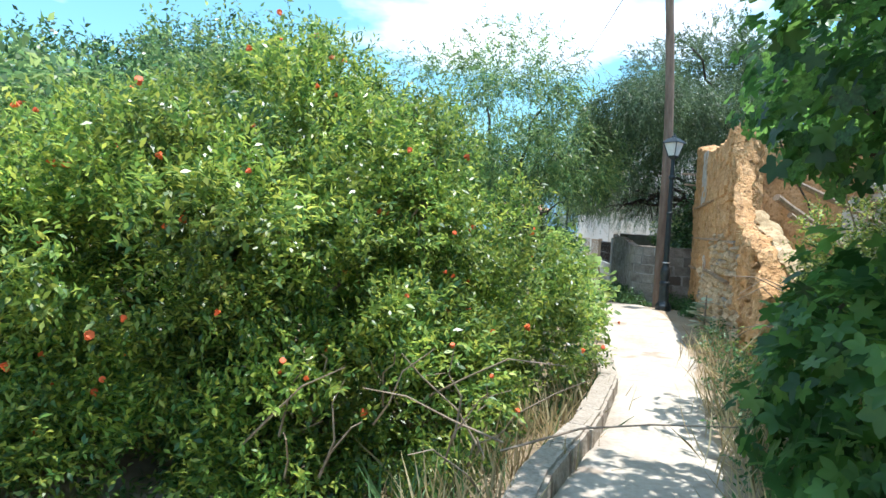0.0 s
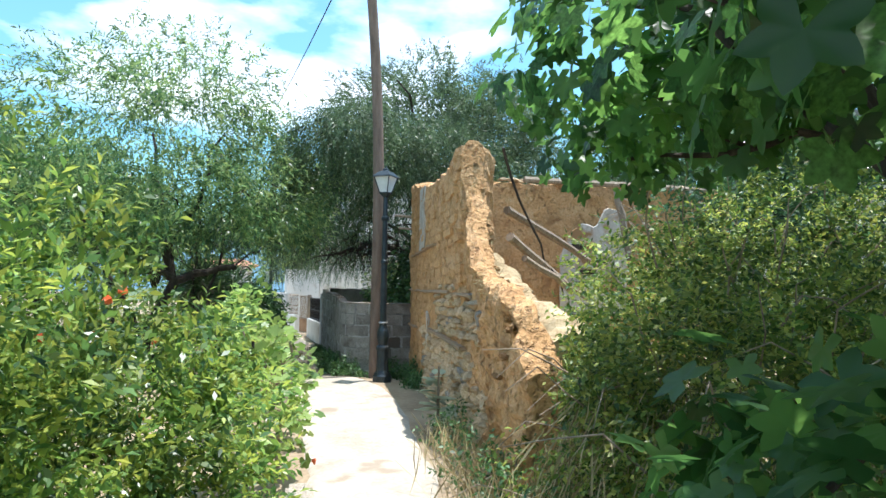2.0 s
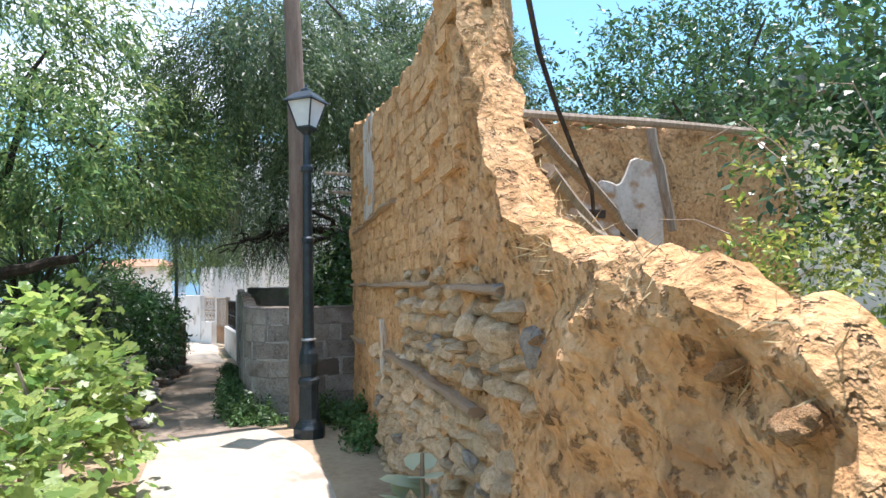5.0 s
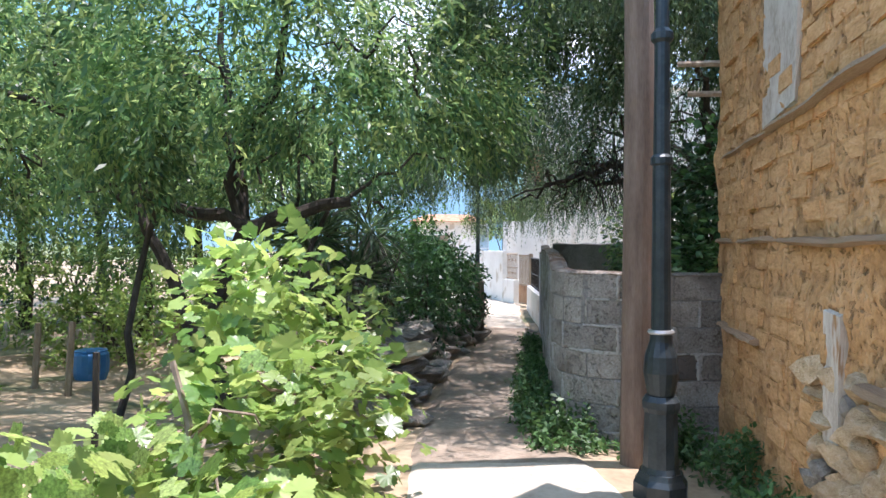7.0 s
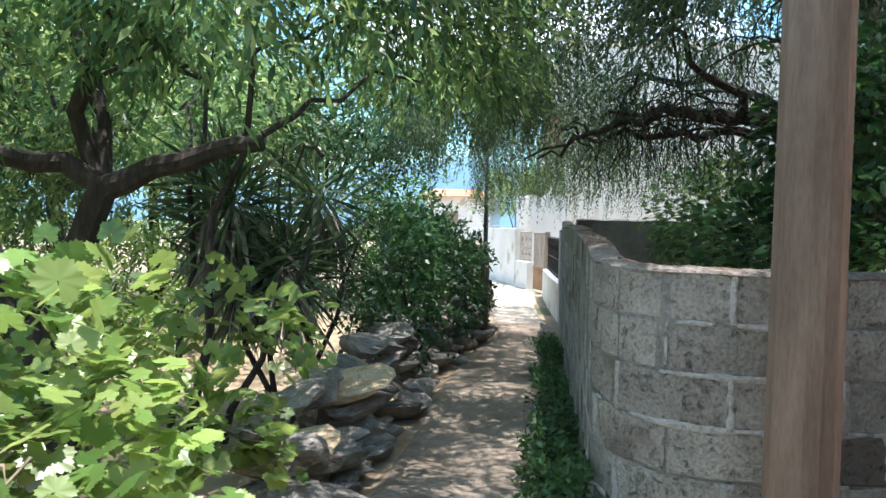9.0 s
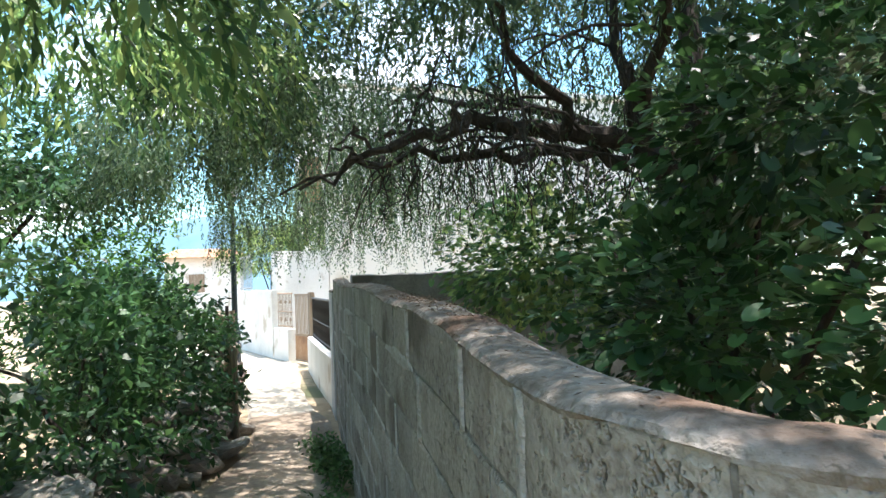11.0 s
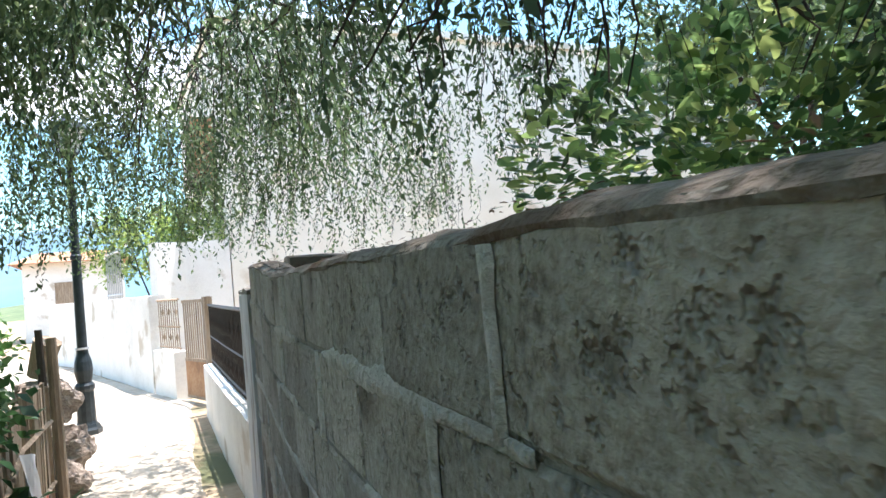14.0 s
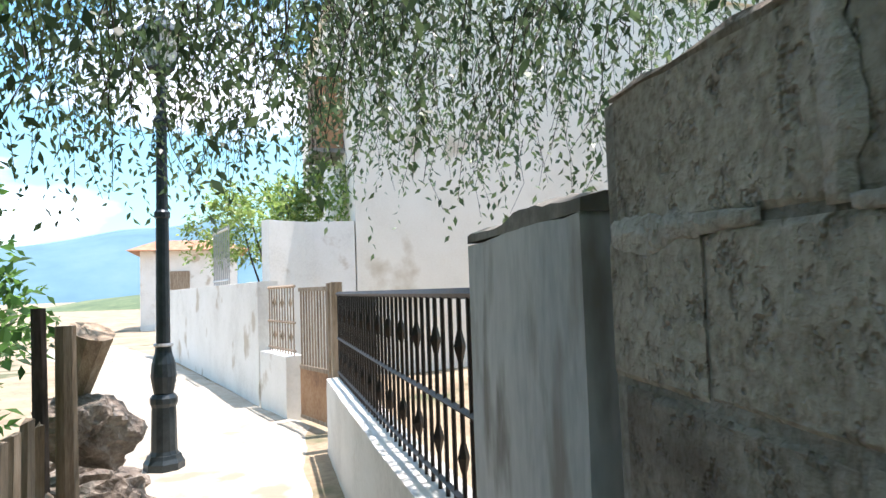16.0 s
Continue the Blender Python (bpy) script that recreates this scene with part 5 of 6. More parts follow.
# ---- background trees ----
def back_tree(name, x, y, h, r, seed, n, material, leaf, width, label):
    t = thing(name, (x, y, 0), label, "tree", "background trees")
    tl = [(bend((x, y, -0.2), (x + rng.normal(0, 0.2), y, h * 0.5), 0, 0.06), 0.05 * h * 0.5, 0.02 * h * 0.5)]
    out = []
    for k in range(6):
        a = k * 1.05 + seed
        e = as3((x + 0.6 * r * math.cos(a), y + 0.6 * r * math.sin(a), h * rng.uniform(0.58, 0.85)))
        tl.append((bend((x, y, h * 0.35), e, 0.1 * r, 0.08), 0.03 * h * 0.4, 0.02))
        p, o = crown_points(n // 4, e, (r * 0.58, r * 0.58, h * 0.19), seed + k, 0.35, 0.3, -0.7, 0.0, 1.1)
        out.append(sprays(p, unit(o + np.array([0, 0, 0.2]) + rng.normal(0, 0.4, o.shape)), leaf * 5, 8, leaf, width, 0.25, 0.7, 0.7))
    part("trunk", limbs(tl, 7), M["bark"], t)
    foliage("crown", out, M[material], t)
    return t


for x, y, h, r, mt, lf in ((12.2, 16.0, 7.4, 2.8, "dark_leaf", 0.12), (26.0, 25.0, 9.0, 3.4, "dark_leaf", 0.13), (13.0, 7.2, 5.6, 2.6, "almond", 0.12), (8.6, 4.0, 4.6, 2.2, "almond", 0.11), (-7.5, 9.5, 3.7, 2.2, "almond", 0.12), (-5.5, 14.5, 5.4, 2.7, "almond", 0.12), (-9.5, 18.0, 7.0, 3.2, "dark_leaf", 0.13), (-3.6, 24.0, 6.0, 2.8, "almond", 0.13), (-8.0, 28.0, 6.5, 3.0, "dark_leaf", 0.14), (19.0, 24.0, 8.0, 3.6, "pepper", 0.14), (13.5, 24.5, 6.0, 2.4, "pepper", 0.12), (-6.5, 5.4, 3.3, 1.9, "almond", 0.12), (-3.0, 20.0, 5.0, 2.4, "almond", 0.12), (-6.0, 21.5, 5.5, 2.6, "dark_leaf", 0.13), (-0.8, 25.0, 4.6, 2.1, "dark_leaf", 0.12), (-5.0, 10.5, 3.6, 2.0, "dark_leaf", 0.12), (-9.5, 13.5, 4.6, 3.0, "dark_leaf", 0.13), (9.0, 9.0, 4.2, 2.0, "dark_leaf", 0.12)):
    back_tree("background_tree", x, y, h, r, x * 0.7 + y, 2700, mt, lf * 1.1, 0.45, "leafy tree standing behind the gardens")

# ---- drystone edging, rocks, fence ----
def rock_mesh(seed, name="stone", fine=2, cuts=13):
    """Angular field stone: a ball cut by random flat planes, then roughened."""
    local = np.random.default_rng(int(seed * 10) + 5)
    ways = unit(local.normal(0, 1, (cuts, 3)))
    far = local.uniform(0.26, 0.42, cuts)
    bm = bmesh.new()
    bmesh.ops.create_icosphere(bm, subdivisions=fine, radius=0.60)
    for v in bm.verts:
        d = np.array(v.co.normalized())
        r = 0.60
        for w, h in zip(ways, far):
            k = float(d @ w)
            if k > 0.05:
                r = min(r, h / k)
        v.co = Vector(d) * (r * (1 + 0.13 * noise.noise(Vector(d) * 4 + Vector((0, seed, 0))) + 0.10 * noise.noise(Vector(d) * 9 + Vector((seed, 2, 0)))))
    me = bpy.data.meshes.new(name)
    bm.to_mesh(me)
    bm.free()
    return me


ROCKS = []
for mtl in ("stone", "grey_stone"):
    group = []
    for k in range(5):
        me = rock_mesh(k * 3.7 + (9 if mtl == "stone" else 0), "stone", 2)
        me.materials.append(M[mtl])
        group.append(me)
    ROCKS.append(group)

dry = thing("drystone_edging", (1.9, 16.5, 0), "tumbled drystone edging of grey field stones beside the path", "stone wall")
for i in range(150):
    y = rng.uniform(14.3, 21.8)
    row = rng.integers(0, 4)
    s = rng.uniform(0.16, 0.34)
    x = path_left(y) - 0.16 - 0.10 * row + rng.normal(0, 0.05)
    piece("stone", ROCKS[1][i % 5], dry, pose(x, y, 0.06 + 0.15 * row + rng.uniform(-0.03, 0.03), rng.uniform(-20, 20), rng.uniform(-20, 20), rng.uniform(0, 360)) @ Matrix.Diagonal((s * 1.9, s * 1.3, s * 0.6, 1)))
for x, y, z, a, b in ((1.78, 15.55, 0.50, 0.62, 0.5), (1.62, 14.75, 0.34, 0.5, 0.42)):
    piece("flat_slab", ROCKS[0][3], dry, pose(x, y, z, 8, -14, 35) @ Matrix.Diagonal((a, b, 0.13, 1)))
big_rocks = []
for k in range(4):
    me = rock_mesh(30 + k * 5.1, "boulder", 4)
    me.materials.append(M["boulder"])
    big_rocks.append(me)
for i, (x, y, z, s) in enumerate(((1.55, 15.0, 0.14, 0.42), (1.5, 15.6, 0.2, 0.5), (2.58, 24.35, 0.24, 0.62), (2.60, 24.45, 0.72, 0.52), (2.50, 25.0, 0.24, 0.62), (2.30, 24.4, 0.25, 0.6), (2.35, 25.7, 0.2, 0.55), (2.66, 23.75, 0.16, 0.46))):
    b = new("boulder", big_rocks[i % 4])
    b.matrix_world = pose(x, y, z, 10, 8, y * 50) @ Matrix.Diagonal((s, s * 1.1, s * 0.85, 1))
    tagged(b, "rough brown-grey boulder at the path edge", "rock", "boulders")

fence = thing("picket_fence", (2.6, 22.4, 0), "weathered grey wooden slat fence by the rocks", "fence")
FL = Line([(2.72, 23.2), (2.64, 22.2), (2.68, 21.2), (2.74, 20.4)])
for i in range(24):
    p = FL.at(FL.length * (i + 0.3) / 24)
    part("slat", Shape().box((p[0], p[1], 0.47 + rng.uniform(-0.04, 0.04)), (0.022, 0.075, 0.98 + rng.uniform(-0.08, 0.08)), rng.normal(0, 5), 0.005), M["old_wood"], fence)
for z in (0.25, 0.68):
    part("rail", Shape().tube([(2.735, 23.2, z), (2.655, 22.2, z), (2.695, 21.2, z), (2.755, 20.4, z)], 0.02, 4), M["old_wood"], fence)
part("post", Shape().tube([(2.72, 23.25, -0.1), (2.69, 23.26, 1.34)], [0.03, 0.025], 7), M["bark"], fence, "dark round post")
part("post", Shape().tube([(2.78, 23.32, -0.1), (2.76, 23.34, 1.27)], [0.042, 0.036], 8), M["old_wood"], fence)
log = part("log", Shape().tube([(2.56, 24.55, 0.90), (2.66, 24.45, 1.20)], [0.09, 0.12], 10), M["old_wood"])
tagged(log, "short sawn log lying on the rocks", "log")
sheet = thing("white_sheet", (2.78, 21.6, 0.3), "crumpled white plastic sheet with red print by the fence", "plastic sheet")
sv = [(2.80 + 0.02 * math.sin(i * 1.7 + j) - 0.012 * j, 21.35 + 0.11 * i, 0.22 + 0.15 * j - 0.018 * i * j * 0.3) for j in range(5) for i in range(6)]
part("cloth", arrays_mesh("cloth", sv, [(j * 6 + i, j * 6 + i + 1, j * 6 + i + 7, j * 6 + i + 6) for j in range(4) for i in range(5)], True), M["white_sheet"], sheet)
part("print", Shape().box((2.815, 21.62, 0.50), (0.006, 0.14, 0.07)), M["red"], sheet, "red printed mark")
barrel = thing("barrel", (-2.2, 16.9, 0), "small blue plastic barrel standing in the garden", "barrel")
part("body", Shape().turned([(0.17, -0.06), (0.20, 0.03), (0.205, 0.14), (0.20, 0.25), (0.17, 0.29)], (-2.2, 16.9, 0), 18), M["blue"], barrel)
part("rim", Shape().turned([(0.17, 0.28), (0.185, 0.295), (0.16, 0.305)], (-2.2, 16.9, 0), 18), M["blue"], barrel)
for x, y, h in ((-2.45, 16.2, 0.7), (-1.9, 15.9, 0.75), (-1.4, 17.4, 0.8)):
    st = part("garden_stake", Shape().tube([(x, y, -0.1), (x + 0.04, y, h)], 0.035, 6), M["old_wood"])
    tagged(st, "pale wooden garden stake", "stake", "garden stakes")
mul = thing("mullein", (3.05, 9.1, 0), "grey-green felted mullein plant at the foot of the ruin", "plant")
n = 15
mb = as3((3.08, 9.15, 0.1)) + np.stack([rng.normal(0, 0.05, n), rng.normal(0, 0.08, n), np.linspace(0, 0.55, n)], 1)
ma = rng.uniform(0, 6.28, n)
md = unit(np.stack([np.cos(ma), np.sin(ma), np.full(n, 0.25)], 1))
v, f = leaf_shapes(mb, md, unit(np.array([0, 0, 1.0]) + rng.normal(0, 0.2, (n, 3))), np.linspace(0.36, 0.2, n), *BROAD_LEAF)
part("leaves", arrays_mesh("leaves", v, f), M["mullein"], mul)
part("stalk", Shape().tube([(3.08, 9.15, -0.05), (3.09, 9.15, 0.75)], [0.02, 0.01], 6), M["twig"], mul)

# ---- ruin details ----
def on_face(s, z, out, size, tilt=0.0):
    c, d, nx = outside(s, z, out)
    a = math.degrees(math.atan2(d[1], d[0]))
    return pose(c[0], c[1], z, 0, 0, a) @ pose(0, 0, 0, 0, tilt, 0) @ Matrix.Diagonal((*size, 1))


cubes = []
for k in range(5):
    tv, tf = [], []
    for i in range(13):
        x = i / 12 - 0.5
        dz, dy = 0.30 * noise.noise(Vector((x * 3.2, k * 5.0, 0))), 0.25 * noise.noise(Vector((x * 3.2, k * 5.0, 7)))
        fat = 1 + 0.35 * noise.noise(Vector((x * 6, k * 3.0, 4)))
        for j in range(6):
            a = j * 1.0472 + 0.3
            tv.append((x, dy + 0.55 * fat * math.cos(a), dz + 0.55 * fat * math.sin(a)))
    for i in range(12):
        for j in range(6):
            n = (j + 1) % 6
            tf.append((i * 6 + j, (i + 1) * 6 + j, (i + 1) * 6 + n, i * 6 + n))
    sh = Shape().add(tv, tf)
    sh.f += [tuple(range(6)), tuple(range(77, 71, -1))]
    me = sh.mesh("timber")
    me.materials.append(M["ruin_wood"])
    cubes.append(me)
for s0, s1, z0, z1, hgt in ((0.05, 1.9, 1.61, 1.59, 0.05), (1.85, 3.5, 1.58, 1.57, 0.05), (3.4, 4.5, 1.575, 1.555, 0.055), (4.35, 5.55, 1.555, 1.515, 0.05), (0.1, 1.6, 2.22, 2.21, 0.045), (1.5, 3.1, 2.21, 2.24, 0.05), (2.75, 4.1, 1.02, 1.0, 0.06), (4.0, 5.2, 0.99, 0.96, 0.06), (0.3, 1.2, 1.0, 0.98, 0.05)):
    L = math.hypot(s1 - s0, z1 - z0)
    piece("timber", cubes[int(s0 * 10) % 5], ruin, on_face((s0 + s1) / 2, (z0 + z1) / 2, 0.035 if s0 > 2.5 else 0.0, (L, 0.085, hgt * 0.8), -math.degrees(math.atan2(z1 - z0, s1 - s0))))
part("plaster_strip", Shape().box((0, 0, 0), (1, 1, 1), 0, 0.05), M["plaster"], ruin, "upright strip of pale lime plaster").matrix_basis = Matrix.Translation((-4.3, -11.0, 0)) @ on_face(1.62, 2.74, 0.024, (0.60, 0.06, 0.98), 4)
part("plaster_strip", Shape().box((0, 0, 0), (1, 1, 1), 0, 0.05), M["plaster"], ruin, "pale plaster remnant").matrix_basis = Matrix.Translation((-4.3, -11.0, 0)) @ on_face(2.4, 0.98, 0.008, (0.17, 0.05, 0.62), 2)
part("plaster_patch", solid_wall(Line([(6.85, 13.10), (7.5, 13.0), (8.15, 12.90)]), curve_of([(0, 2.25), (0.2, 2.7), (0.45, 2.9), (0.7, 2.8), (0.9, 3.2), (1.3, 3.1)]), 0.06, 0.07, 20, 0.012, 1.2, 44.0), M["plaster"], ruin, "flaking whitish plaster patch on the inner wall")
# solid dark blocks paint the shade of holes; the plaster is not cut
for k, (x, z, w) in enumerate(((7.15, 2.45, 0.22), (7.35, 2.0, 0.3), (7.2, 1.75, 0.18), (7.6, 2.2, 0.2))):
    part("niche", Shape().box((x, 13.02 - (x - 6.85) * 0.154, z), (w, 0.05, 0.10), -8.8, 0.01), M["bark"], ruin, "dark block painting the shade of a hole in the plaster")
bm1 = [((4.25, 9.9, 2.62), (7.1, 12.2, 2.05), 0.055), ((4.15, 9.6, 2.25), (5.6, 10.6, 1.6), 0.06), ((4.4, 9.7, 2.0), (5.7, 10.3, 1.5), 0.045), ((7.75, 12.6, 3.5), (7.95, 12.5, 2.2), 0.07), ((6.0, 12.9, 3.62), (10.2, 12.5, 3.62), 0.06)]
for a, b, r in bm1:
    part("beam", Shape().tube(bend(a, b, 0, 0.02, 6), [r, r * 0.9, r, r * 0.92, r * 0.95, r * 0.8], 7), M["old_wood"], ruin, "fallen grey roof beam")
part("branch", Shape().tube(bend((4.05, 9.6, 3.35), (5.3, 10.3, 1.55), -0.1, 0.03, 8), np.linspace(0.02, 0.012, 8), 5), M["bark"], ruin, "thin leaning branch")
for i in range(34):
    s = 1.2 + i * 0.145
    c = NORTH.at(min(s, NORTH.length))
    piece("roof_tile", ROCKS[0][i % 5], ruin, pose(c[0], c[1] - 0.1 + rng.normal(0, 0.08), 3.64 + rng.uniform(-0.03, 0.06), rng.uniform(-15, 15), 0, rng.uniform(0, 360)) @ Matrix.Diagonal((0.30, 0.2, 0.09, 1)))
n = 2600
ss = rng.uniform(4.3, 7.2, n)
tp = np.array([(*(FACE.at(s) + np.array((rng.uniform(-0.28, -0.05), 0))), eroded_top(s) - 0.03 + rng.uniform(-0.12, 0.04)) for s in ss])
td = unit(np.stack([rng.normal(-0.6, 0.6, n), rng.normal(-0.3, 0.6, n), rng.normal(-0.2, 0.5, n)], 1))
v, f = leaf_quads(tp, td, unit(rng.normal(0, 1, (n, 3))), rng.uniform(0.05, 0.13, n), np.full(n, 0.005))
part("straw", arrays_mesh("straw", v, f), M["dry"], ruin, "straw sticking from the broken mud wall")

for s0, zz, ln in ((0.02, 2.95, 0.34), (0.02, 2.72, 0.26)):
    c = FACE.at(s0)
    part("timber_stub", Shape().tube([(c[0] - 0.1, c[1] - 0.1, zz), (c[0] - 0.25 - ln, c[1] + 0.05, zz + 0.03)], [0.028, 0.022], 6), M["old_wood"], ruin, "broken timber end")

clods = []
for k in range(4):
    me = rock_mesh(70 + k * 4.3, "clod", 3)
    me.materials.append(M["adobe"])
    clods.append(me)
for i in range(64):
    s0 = rng.uniform(4.35, 7.3)
    c, d, nx = outside(s0, 1.0)
    depth = rng.uniform(-0.05 if s0 > 5.2 else 0.12, 0.22)
    q = c - nx * depth
    low = depth < 0.06 and s0 > 5.2
    h = eroded_top(s0) - (rng.uniform(0.1, 0.9) if low else rng.uniform(0.02, 0.12))
    k = rng.uniform(0.05, 0.11) if s0 > 5.0 else rng.uniform(0.06, 0.13)
    piece("clod", clods[i % 4], ruin, pose(q[0], q[1], max(0.1, h), rng.uniform(-30, 30), rng.uniform(-30, 30), rng.uniform(0, 360)) @ Matrix.Diagonal((k * 1.2, k, k * 0.7, 1)))

# dry cane over the path edge
cane = part("dry_cane", Shape().tube(bend((2.62, 8.0, 0.05), (3.35, 6.6, 0.22), 0.12, 0.01, 8), np.linspace(0.006, 0.009, 8), 5), M["old_wood"])
tagged(cane, "long dry cane lying at the path edge", "cane")

# ---- pieces of the walls ----
adobe = []
for k in range(6):
    bm = bmesh.new()
    bmesh.ops.create_cube(bm, size=1.0)
    bmesh.ops.bevel(bm, geom=bm.edges[:], offset=0.07, segments=2, affect="EDGES")
    for v in bm.verts:
        v.co += 0.055 * noise.noise_vector(v.co * 3.1 + Vector((k * 7.0, 0, 0)))
    me = bpy.data.meshes.new("brick")
    bm.to_mesh(me)
    bm.free()
    me.materials.append(M["adobe_brick"])
    adobe.append(me)
count = 0
z = 1.72
row = 0
while z < 3.3:
    s = 0.08 + (0.17 if row % 2 else 0.0)
    while s < 4.75:
        w = rng.uniform(0.23, 0.33)
        if z + 0.07 < eroded_top(s + w / 2) - 0.05 and count < 300 and rng.uniform() > (0.12 if s < 4.1 else 0.35) and not (1.2 < s + w / 2 < 1.5 and z > 2.3):
            piece("brick", adobe[count % 6], ruin, on_face(s + w / 2, z, -0.052 + rng.uniform(-0.010, 0.006), (w * rng.uniform(0.93, 0.99), 0.12, 0.106 * rng.uniform(0.9, 1.0)), rng.normal(0, 1.3)))
            count += 1
        s += w + 0.012
    z += 0.118
    row += 1
z, row = 0.42, 0
while z < 1.5:
    s = 0.06 + (0.14 if row % 2 else 0.0)
    while s < 2.1:
        w = rng.uniform(0.23, 0.33)
        if rng.uniform() > 0.3:
            piece("brick", adobe[row % 6], ruin, on_face(s + w / 2, z, -0.053 + rng.uniform(-0.006, 0.006), (w * 0.99, 0.12, 0.108)))
        s += w + 0.012
    z += 0.118
    row += 1
# crumbling lumps and grit over the mud face
lv, lf = [], []
base = [rock_mesh(200 + k * 3.3, "lump", 1) for k in range(6)]
forms = [(np.array([v.co[:] for v in me.vertices]), [tuple(f.vertices) for f in me.polygons]) for me in base]
for i in range(2600):
    s0 = rng.uniform(0.05, 6.6)
    zz = rng.uniform(0.05, max(0.3, eroded_top(s0) - 0.08))
    if fbm((s0 * 1.3, zz * 1.7, 8), 1.0) < rng.uniform(-0.6, 0.5):
        continue
    k = rng.uniform(0.018, 0.05) * (1.9 if rng.uniform() < 0.12 else 1.0)
    c, d, nx = outside(s0, zz, -0.2 * k)
    fv, ff = forms[i % 6]
    turn = np.array(Matrix.Rotation(rng.uniform(0, 6.28), 3, "X") @ Matrix.Rotation(rng.uniform(0, 6.28), 3, "Z"))
    at = len(lv)
    lv.extend(map(tuple, (fv @ turn.T) * (k, k, k * 0.8) + np.array((c[0], c[1], zz))))
    lf.extend(tuple(at + j for j in t) for t in ff)
for me in base:
    bpy.data.meshes.remove(me)
tagged(part("adobe_rubble", arrays_mesh("adobe_rubble", lv, lf), M["adobe"], ruin), "crumbling lumps of mud and small stones", kind="stuff")

count = 0
for z, z_end in ((1.05, 1.50), (0.0, 0.97)):
    while z < z_end:
        s = (3.42 if z > 0.98 else 2.1) + rng.uniform(0, 0.1)
        h = rng.choice([0.065, 0.08, 0.095, 0.11, 0.13])
        while s < (5.75 if z > 0.98 else 6.2):
            w = h * rng.uniform(1.1, 2.3 if s < 5.0 else 1.7)
            up = z + h / 2 + rng.normal(0, 0.012)
            if z < ruin_top(s + w / 2) - 0.12 and count < 330 and up + h * 0.6 < 1.56 and (z > 0.98 or fbm((s * 0.7, z * 1.2, 3), 0.9) > -0.12):
                turn = on_face(s + w / 2, up, -0.008 + rng.uniform(-0.02, 0.016), (w * 1.5, 0.18, h * rng.uniform(1.35, 1.6)), rng.normal(0, 8))
                piece("stone", ROCKS[0 if count % 22 else 1][int(rng.integers(0, 5))], ruin, turn)
                count += 1
            s += w + rng.uniform(0.0, 0.025)
        z += h * 0.95
for s, zz in ((3.6, 1.66), (4.05, 1.65), (4.6, 1.63), (5.0, 1.64)):
    piece("stone", ROCKS[0][int(s * 10) % 5], ruin, on_face(s, zz - 0.02, -0.01, (0.15, 0.14, 0.11)))

def path_side(run):
    """Place on the block wall's middle line, the way along it and the way out to the path."""
    run = min(max(run, 0.0), wl_line.length)
    d = wl_line.way(run)
    return wl_line.at(run), d, np.array([-d[1], d[0]])


joints = []
for row in range(8):
    s, first = 0.0, row % 2
    while s < wl_line.length - 0.02:
        e = min(s + (0.2 if first else 0.4), wl_line.length)
        first = False
        drop = 0.2 * row
        if wall_top((s + e) / 2) - drop - 0.1 > -0.05 and e - s > 0.06:
            vs, fs = [], []
            face = 0.0745 + rng.uniform(-0.0015, 0.0025)
            for i in range(6):
                u = s + 0.004 + (e - s - 0.008) * i / 5
                c, d, n = path_side(u)
                hi = wall_top(u) - drop - 0.005 + 0.003 * fbm((u * 7, row, 1), 1.0)
                lo = wall_top(u) - drop - 0.195 + 0.003 * fbm((u * 7, row, 5), 1.0)
                wear = 0.0035 if i in (0, 5) else 0.0
                for o, z in ((-0.0745, lo), (face - 0.006, lo), (face - wear, lo + 0.008), (face - wear, hi - 0.008), (face - 0.006, hi), (-0.0745, hi)):
                    q = c + n * o
                    vs.append((q[0], q[1], z))
            for i in range(5):
                for j in range(6):
                    a, b = i * 6 + j, i * 6 + (j + 1) % 6
                    fs.append((a, b, b + 6, a + 6))
            sh = Shape().add(vs, fs)
            sh.f += [tuple(range(6))[::-1], tuple(range(30, 36))]
            part("block", sh, M["block"], block_wall)
            joints.append((e, row))
        s = e

# mortar smeared along the joints and washed over the blocks
sv, sf = [], []


def smear_ribbon(stations):
    # both ends taper to the sunken edge
    first, last = [tuple(sum(c) / 2 for c in zip(r[0], r[3])) for r in (stations[0], stations[-1])]
    stations = [[first] * 4] + list(stations) + [[last] * 4]
    at = len(sv)
    for ring in stations:
        sv.extend(ring)
    for i in range(len(stations) - 1):
        for j in range(3):
            a = at + i * 4 + j
            sf.append((a, a + 1, a + 5))
            sf.append((a, a + 5, a + 4))


def lay(run, z, lift):
    c, d, n = path_side(run)
    q = c + n * (0.0765 + lift)
    return (q[0], q[1], min(z, wall_top(min(run, wl_line.length)) - 0.016))


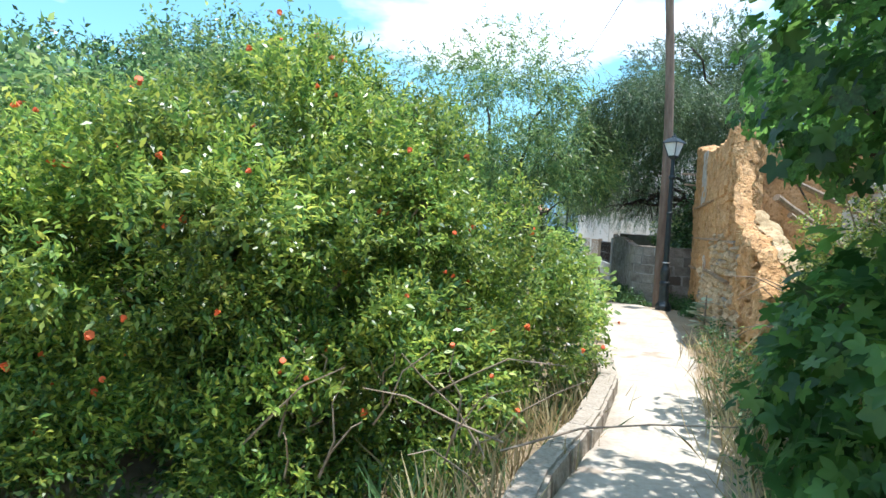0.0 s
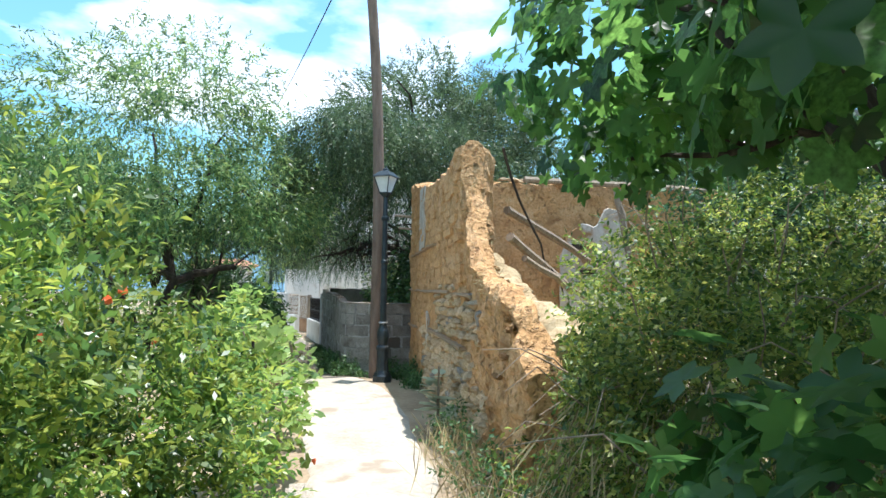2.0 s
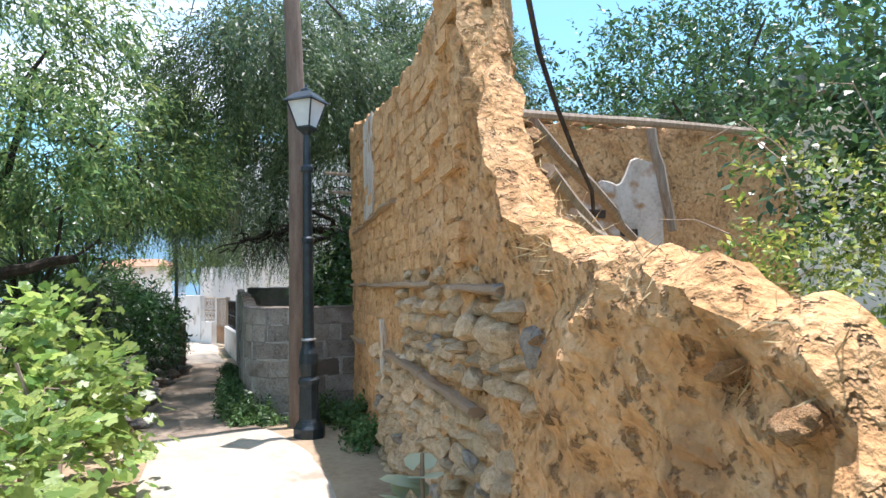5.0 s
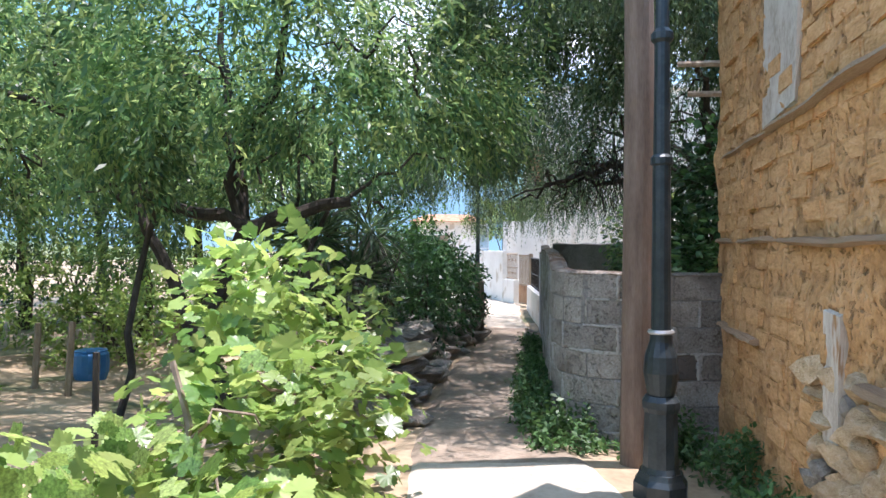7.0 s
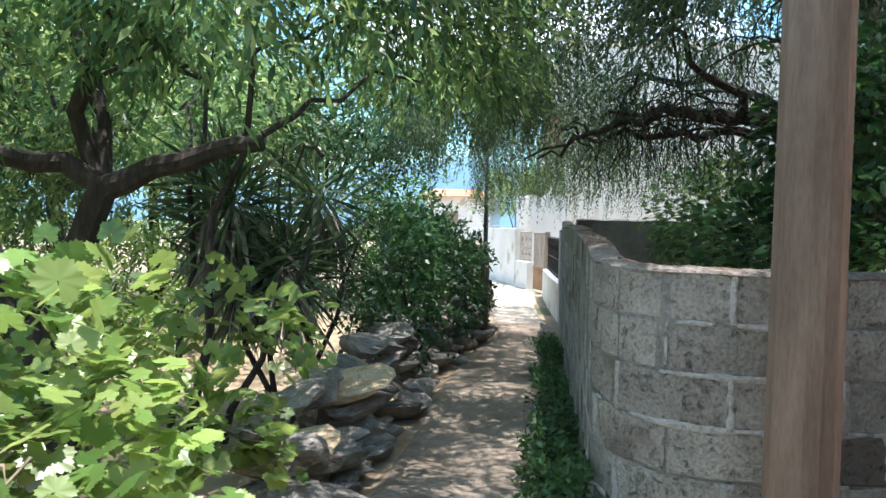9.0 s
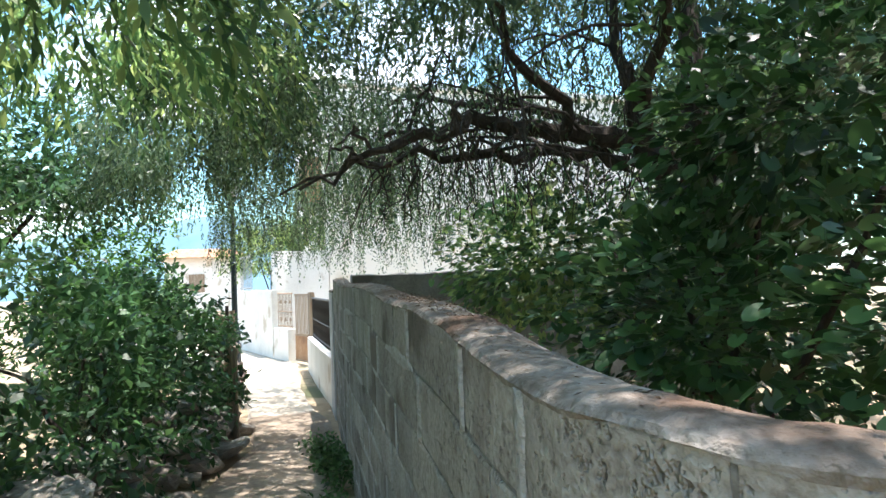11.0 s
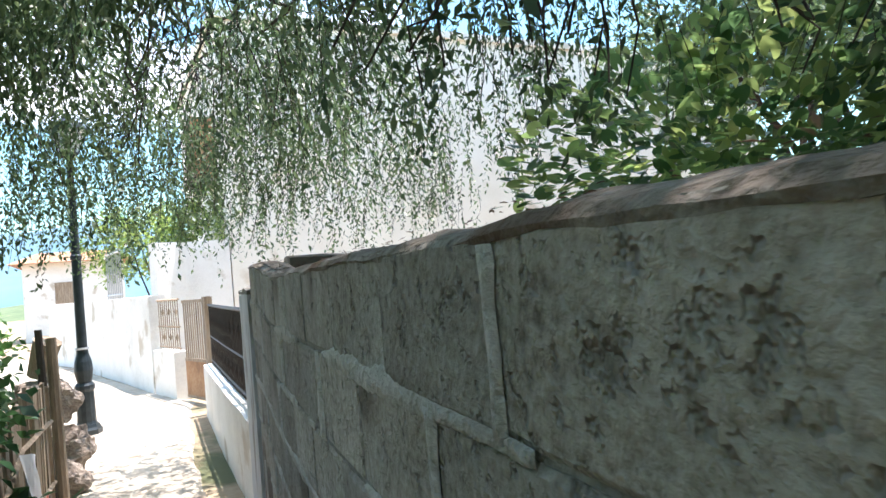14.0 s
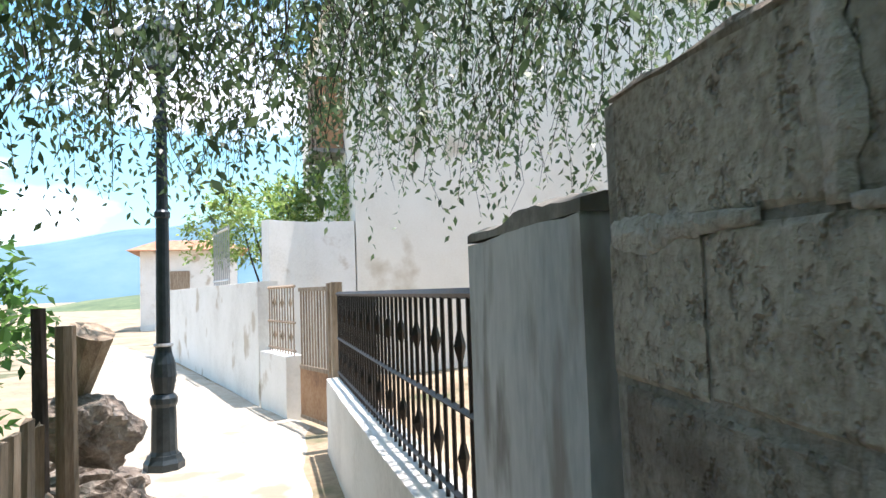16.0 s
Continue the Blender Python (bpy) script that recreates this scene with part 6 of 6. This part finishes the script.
for row in range(1, 8):
    band = []
    for u in np.arange(0.02, wl_line.length - 0.02, 0.016):
        k = fbm((u * 1.5, row * 4.7, 2.0), 1.0) + 0.3 * noise.noise(Vector((u * 7, row * 3.1, 6)))
        z = wall_top(u) - 0.2 * row
        if k < 0.0 or z < 0.02:
            if len(band) > 2:
                smear_ribbon(band)
            band = []
            continue
        wide = min(0.019, 0.003 + 0.032 * max(0.0, k))
        up = wide * (1 + 0.6 * fbm((u * 9, row, 7), 1.0) + 0.45 * noise.noise(Vector((u * 45, row, 3)))) + 0.004
        dn = wide * (1.1 + 0.8 * fbm((u * 8, row, 11), 1.0) + 0.5 * noise.noise(Vector((u * 45, row, 8)))) + 0.004
        band.append([lay(u, z - dn, -0.004), lay(u, z - dn * 0.7, 0.0012 + 0.0016 * noise.noise(Vector((u * 30, row, 0)))), lay(u, z + up * 0.7, 0.0012 + 0.0016 * noise.noise(Vector((u * 30, row, 5)))), lay(u, z + up, -0.004)])
    if len(band) > 2:
        smear_ribbon(band)
for e, row in joints:
    if rng.uniform() < 0.50 or e > wl_line.length - 0.05:
        continue
    top = wall_top(e) - 0.2 * row
    band = []
    for i in range(13):
        z = top - 0.2 * i / 12
        wide = 0.007 + 0.024 * max(0.0, fbm((e * 2.1, z * 3.0, row), 1.0) + 0.15)
        lf = wide * (1 + 0.9 * fbm((e, z * 22, 3), 1.0)) + 0.003
        rt = wide * (1 + 0.9 * fbm((e, z * 22, 9), 1.0)) + 0.003
        if z > 0.02:
            band.append([lay(e + rt, z, -0.004), lay(e + rt * 0.7, z, 0.0026), lay(e - lf * 0.7, z, 0.0026), lay(e - lf, z, -0.004)])
    if len(band) > 2:
        smear_ribbon(band)
smear = part("mortar_smear", arrays_mesh("mortar_smear", sv, sf), M["mortar"], block_wall)
tagged(smear, "pale mortar smeared over the joints", kind="stuff")

# dead leaves lying on the wall top
litter = thing("leaf_litter", (3.3, 16.0, 1.5), "brown dead leaves and straw lying on the wall top", "leaf litter", kind="stuff")
n = 1300
lr = np.where(rng.uniform(size=n) < 0.6, rng.normal(2.75, 0.5, n), rng.uniform(0.3, 8.3, n)).clip(0.1, 8.3)
lp = np.array([(*(path_side(u)[0] + path_side(u)[2] * rng.uniform(-0.065, 0.065)), wall_top(u) + rng.uniform(0.010, 0.022)) for u in lr])
v, f = leaf_quads(lp, unit(np.stack([rng.normal(0, 1, n), rng.normal(0, 1, n), rng.normal(0.05, 0.15, n)], 1)), unit(np.stack([rng.normal(0, 0.3, n), rng.normal(0, 0.3, n), np.ones(n)], 1)), rng.uniform(0.007, 0.018, n), rng.uniform(0.002, 0.006, n))
part("dead_leaves", arrays_mesh("dead_leaves", v, f), M["litter"], litter)

# bare twigs that carry the hanging sprays of the weeping tree
rng = np.random.default_rng(77)
tagged(part("twig_work", twigs(hang_from[::2], (hang_from + hang_way * 0.5)[::2], 0.0026, 0.0012, 0.03), M["bark"], pep), kind="stuff")
branchlets = []
for i in range(26):
    a = as3((rng.uniform(2.9, 5.4), rng.uniform(22.3, 24.8), rng.uniform(3.7, 4.3)))
    b = a + as3((rng.normal(-0.1, 0.3), rng.normal(0, 0.3), -rng.uniform(0.6, 1.15)))
    stem = bend(a, b, 0.05, 0.05, 8)
    branchlets.append((stem, 0.014, 0.004))
    for q in stem[2:7]:
        branchlets.append((bend(q, q + as3((rng.normal(0, 0.16), rng.normal(0, 0.16), -rng.uniform(0.15, 0.4))), 0.03, 0.03, 5), 0.006, 0.002))
tagged(part("branch_work", limbs(branchlets, 5), M["bark"], pep), kind="stuff")
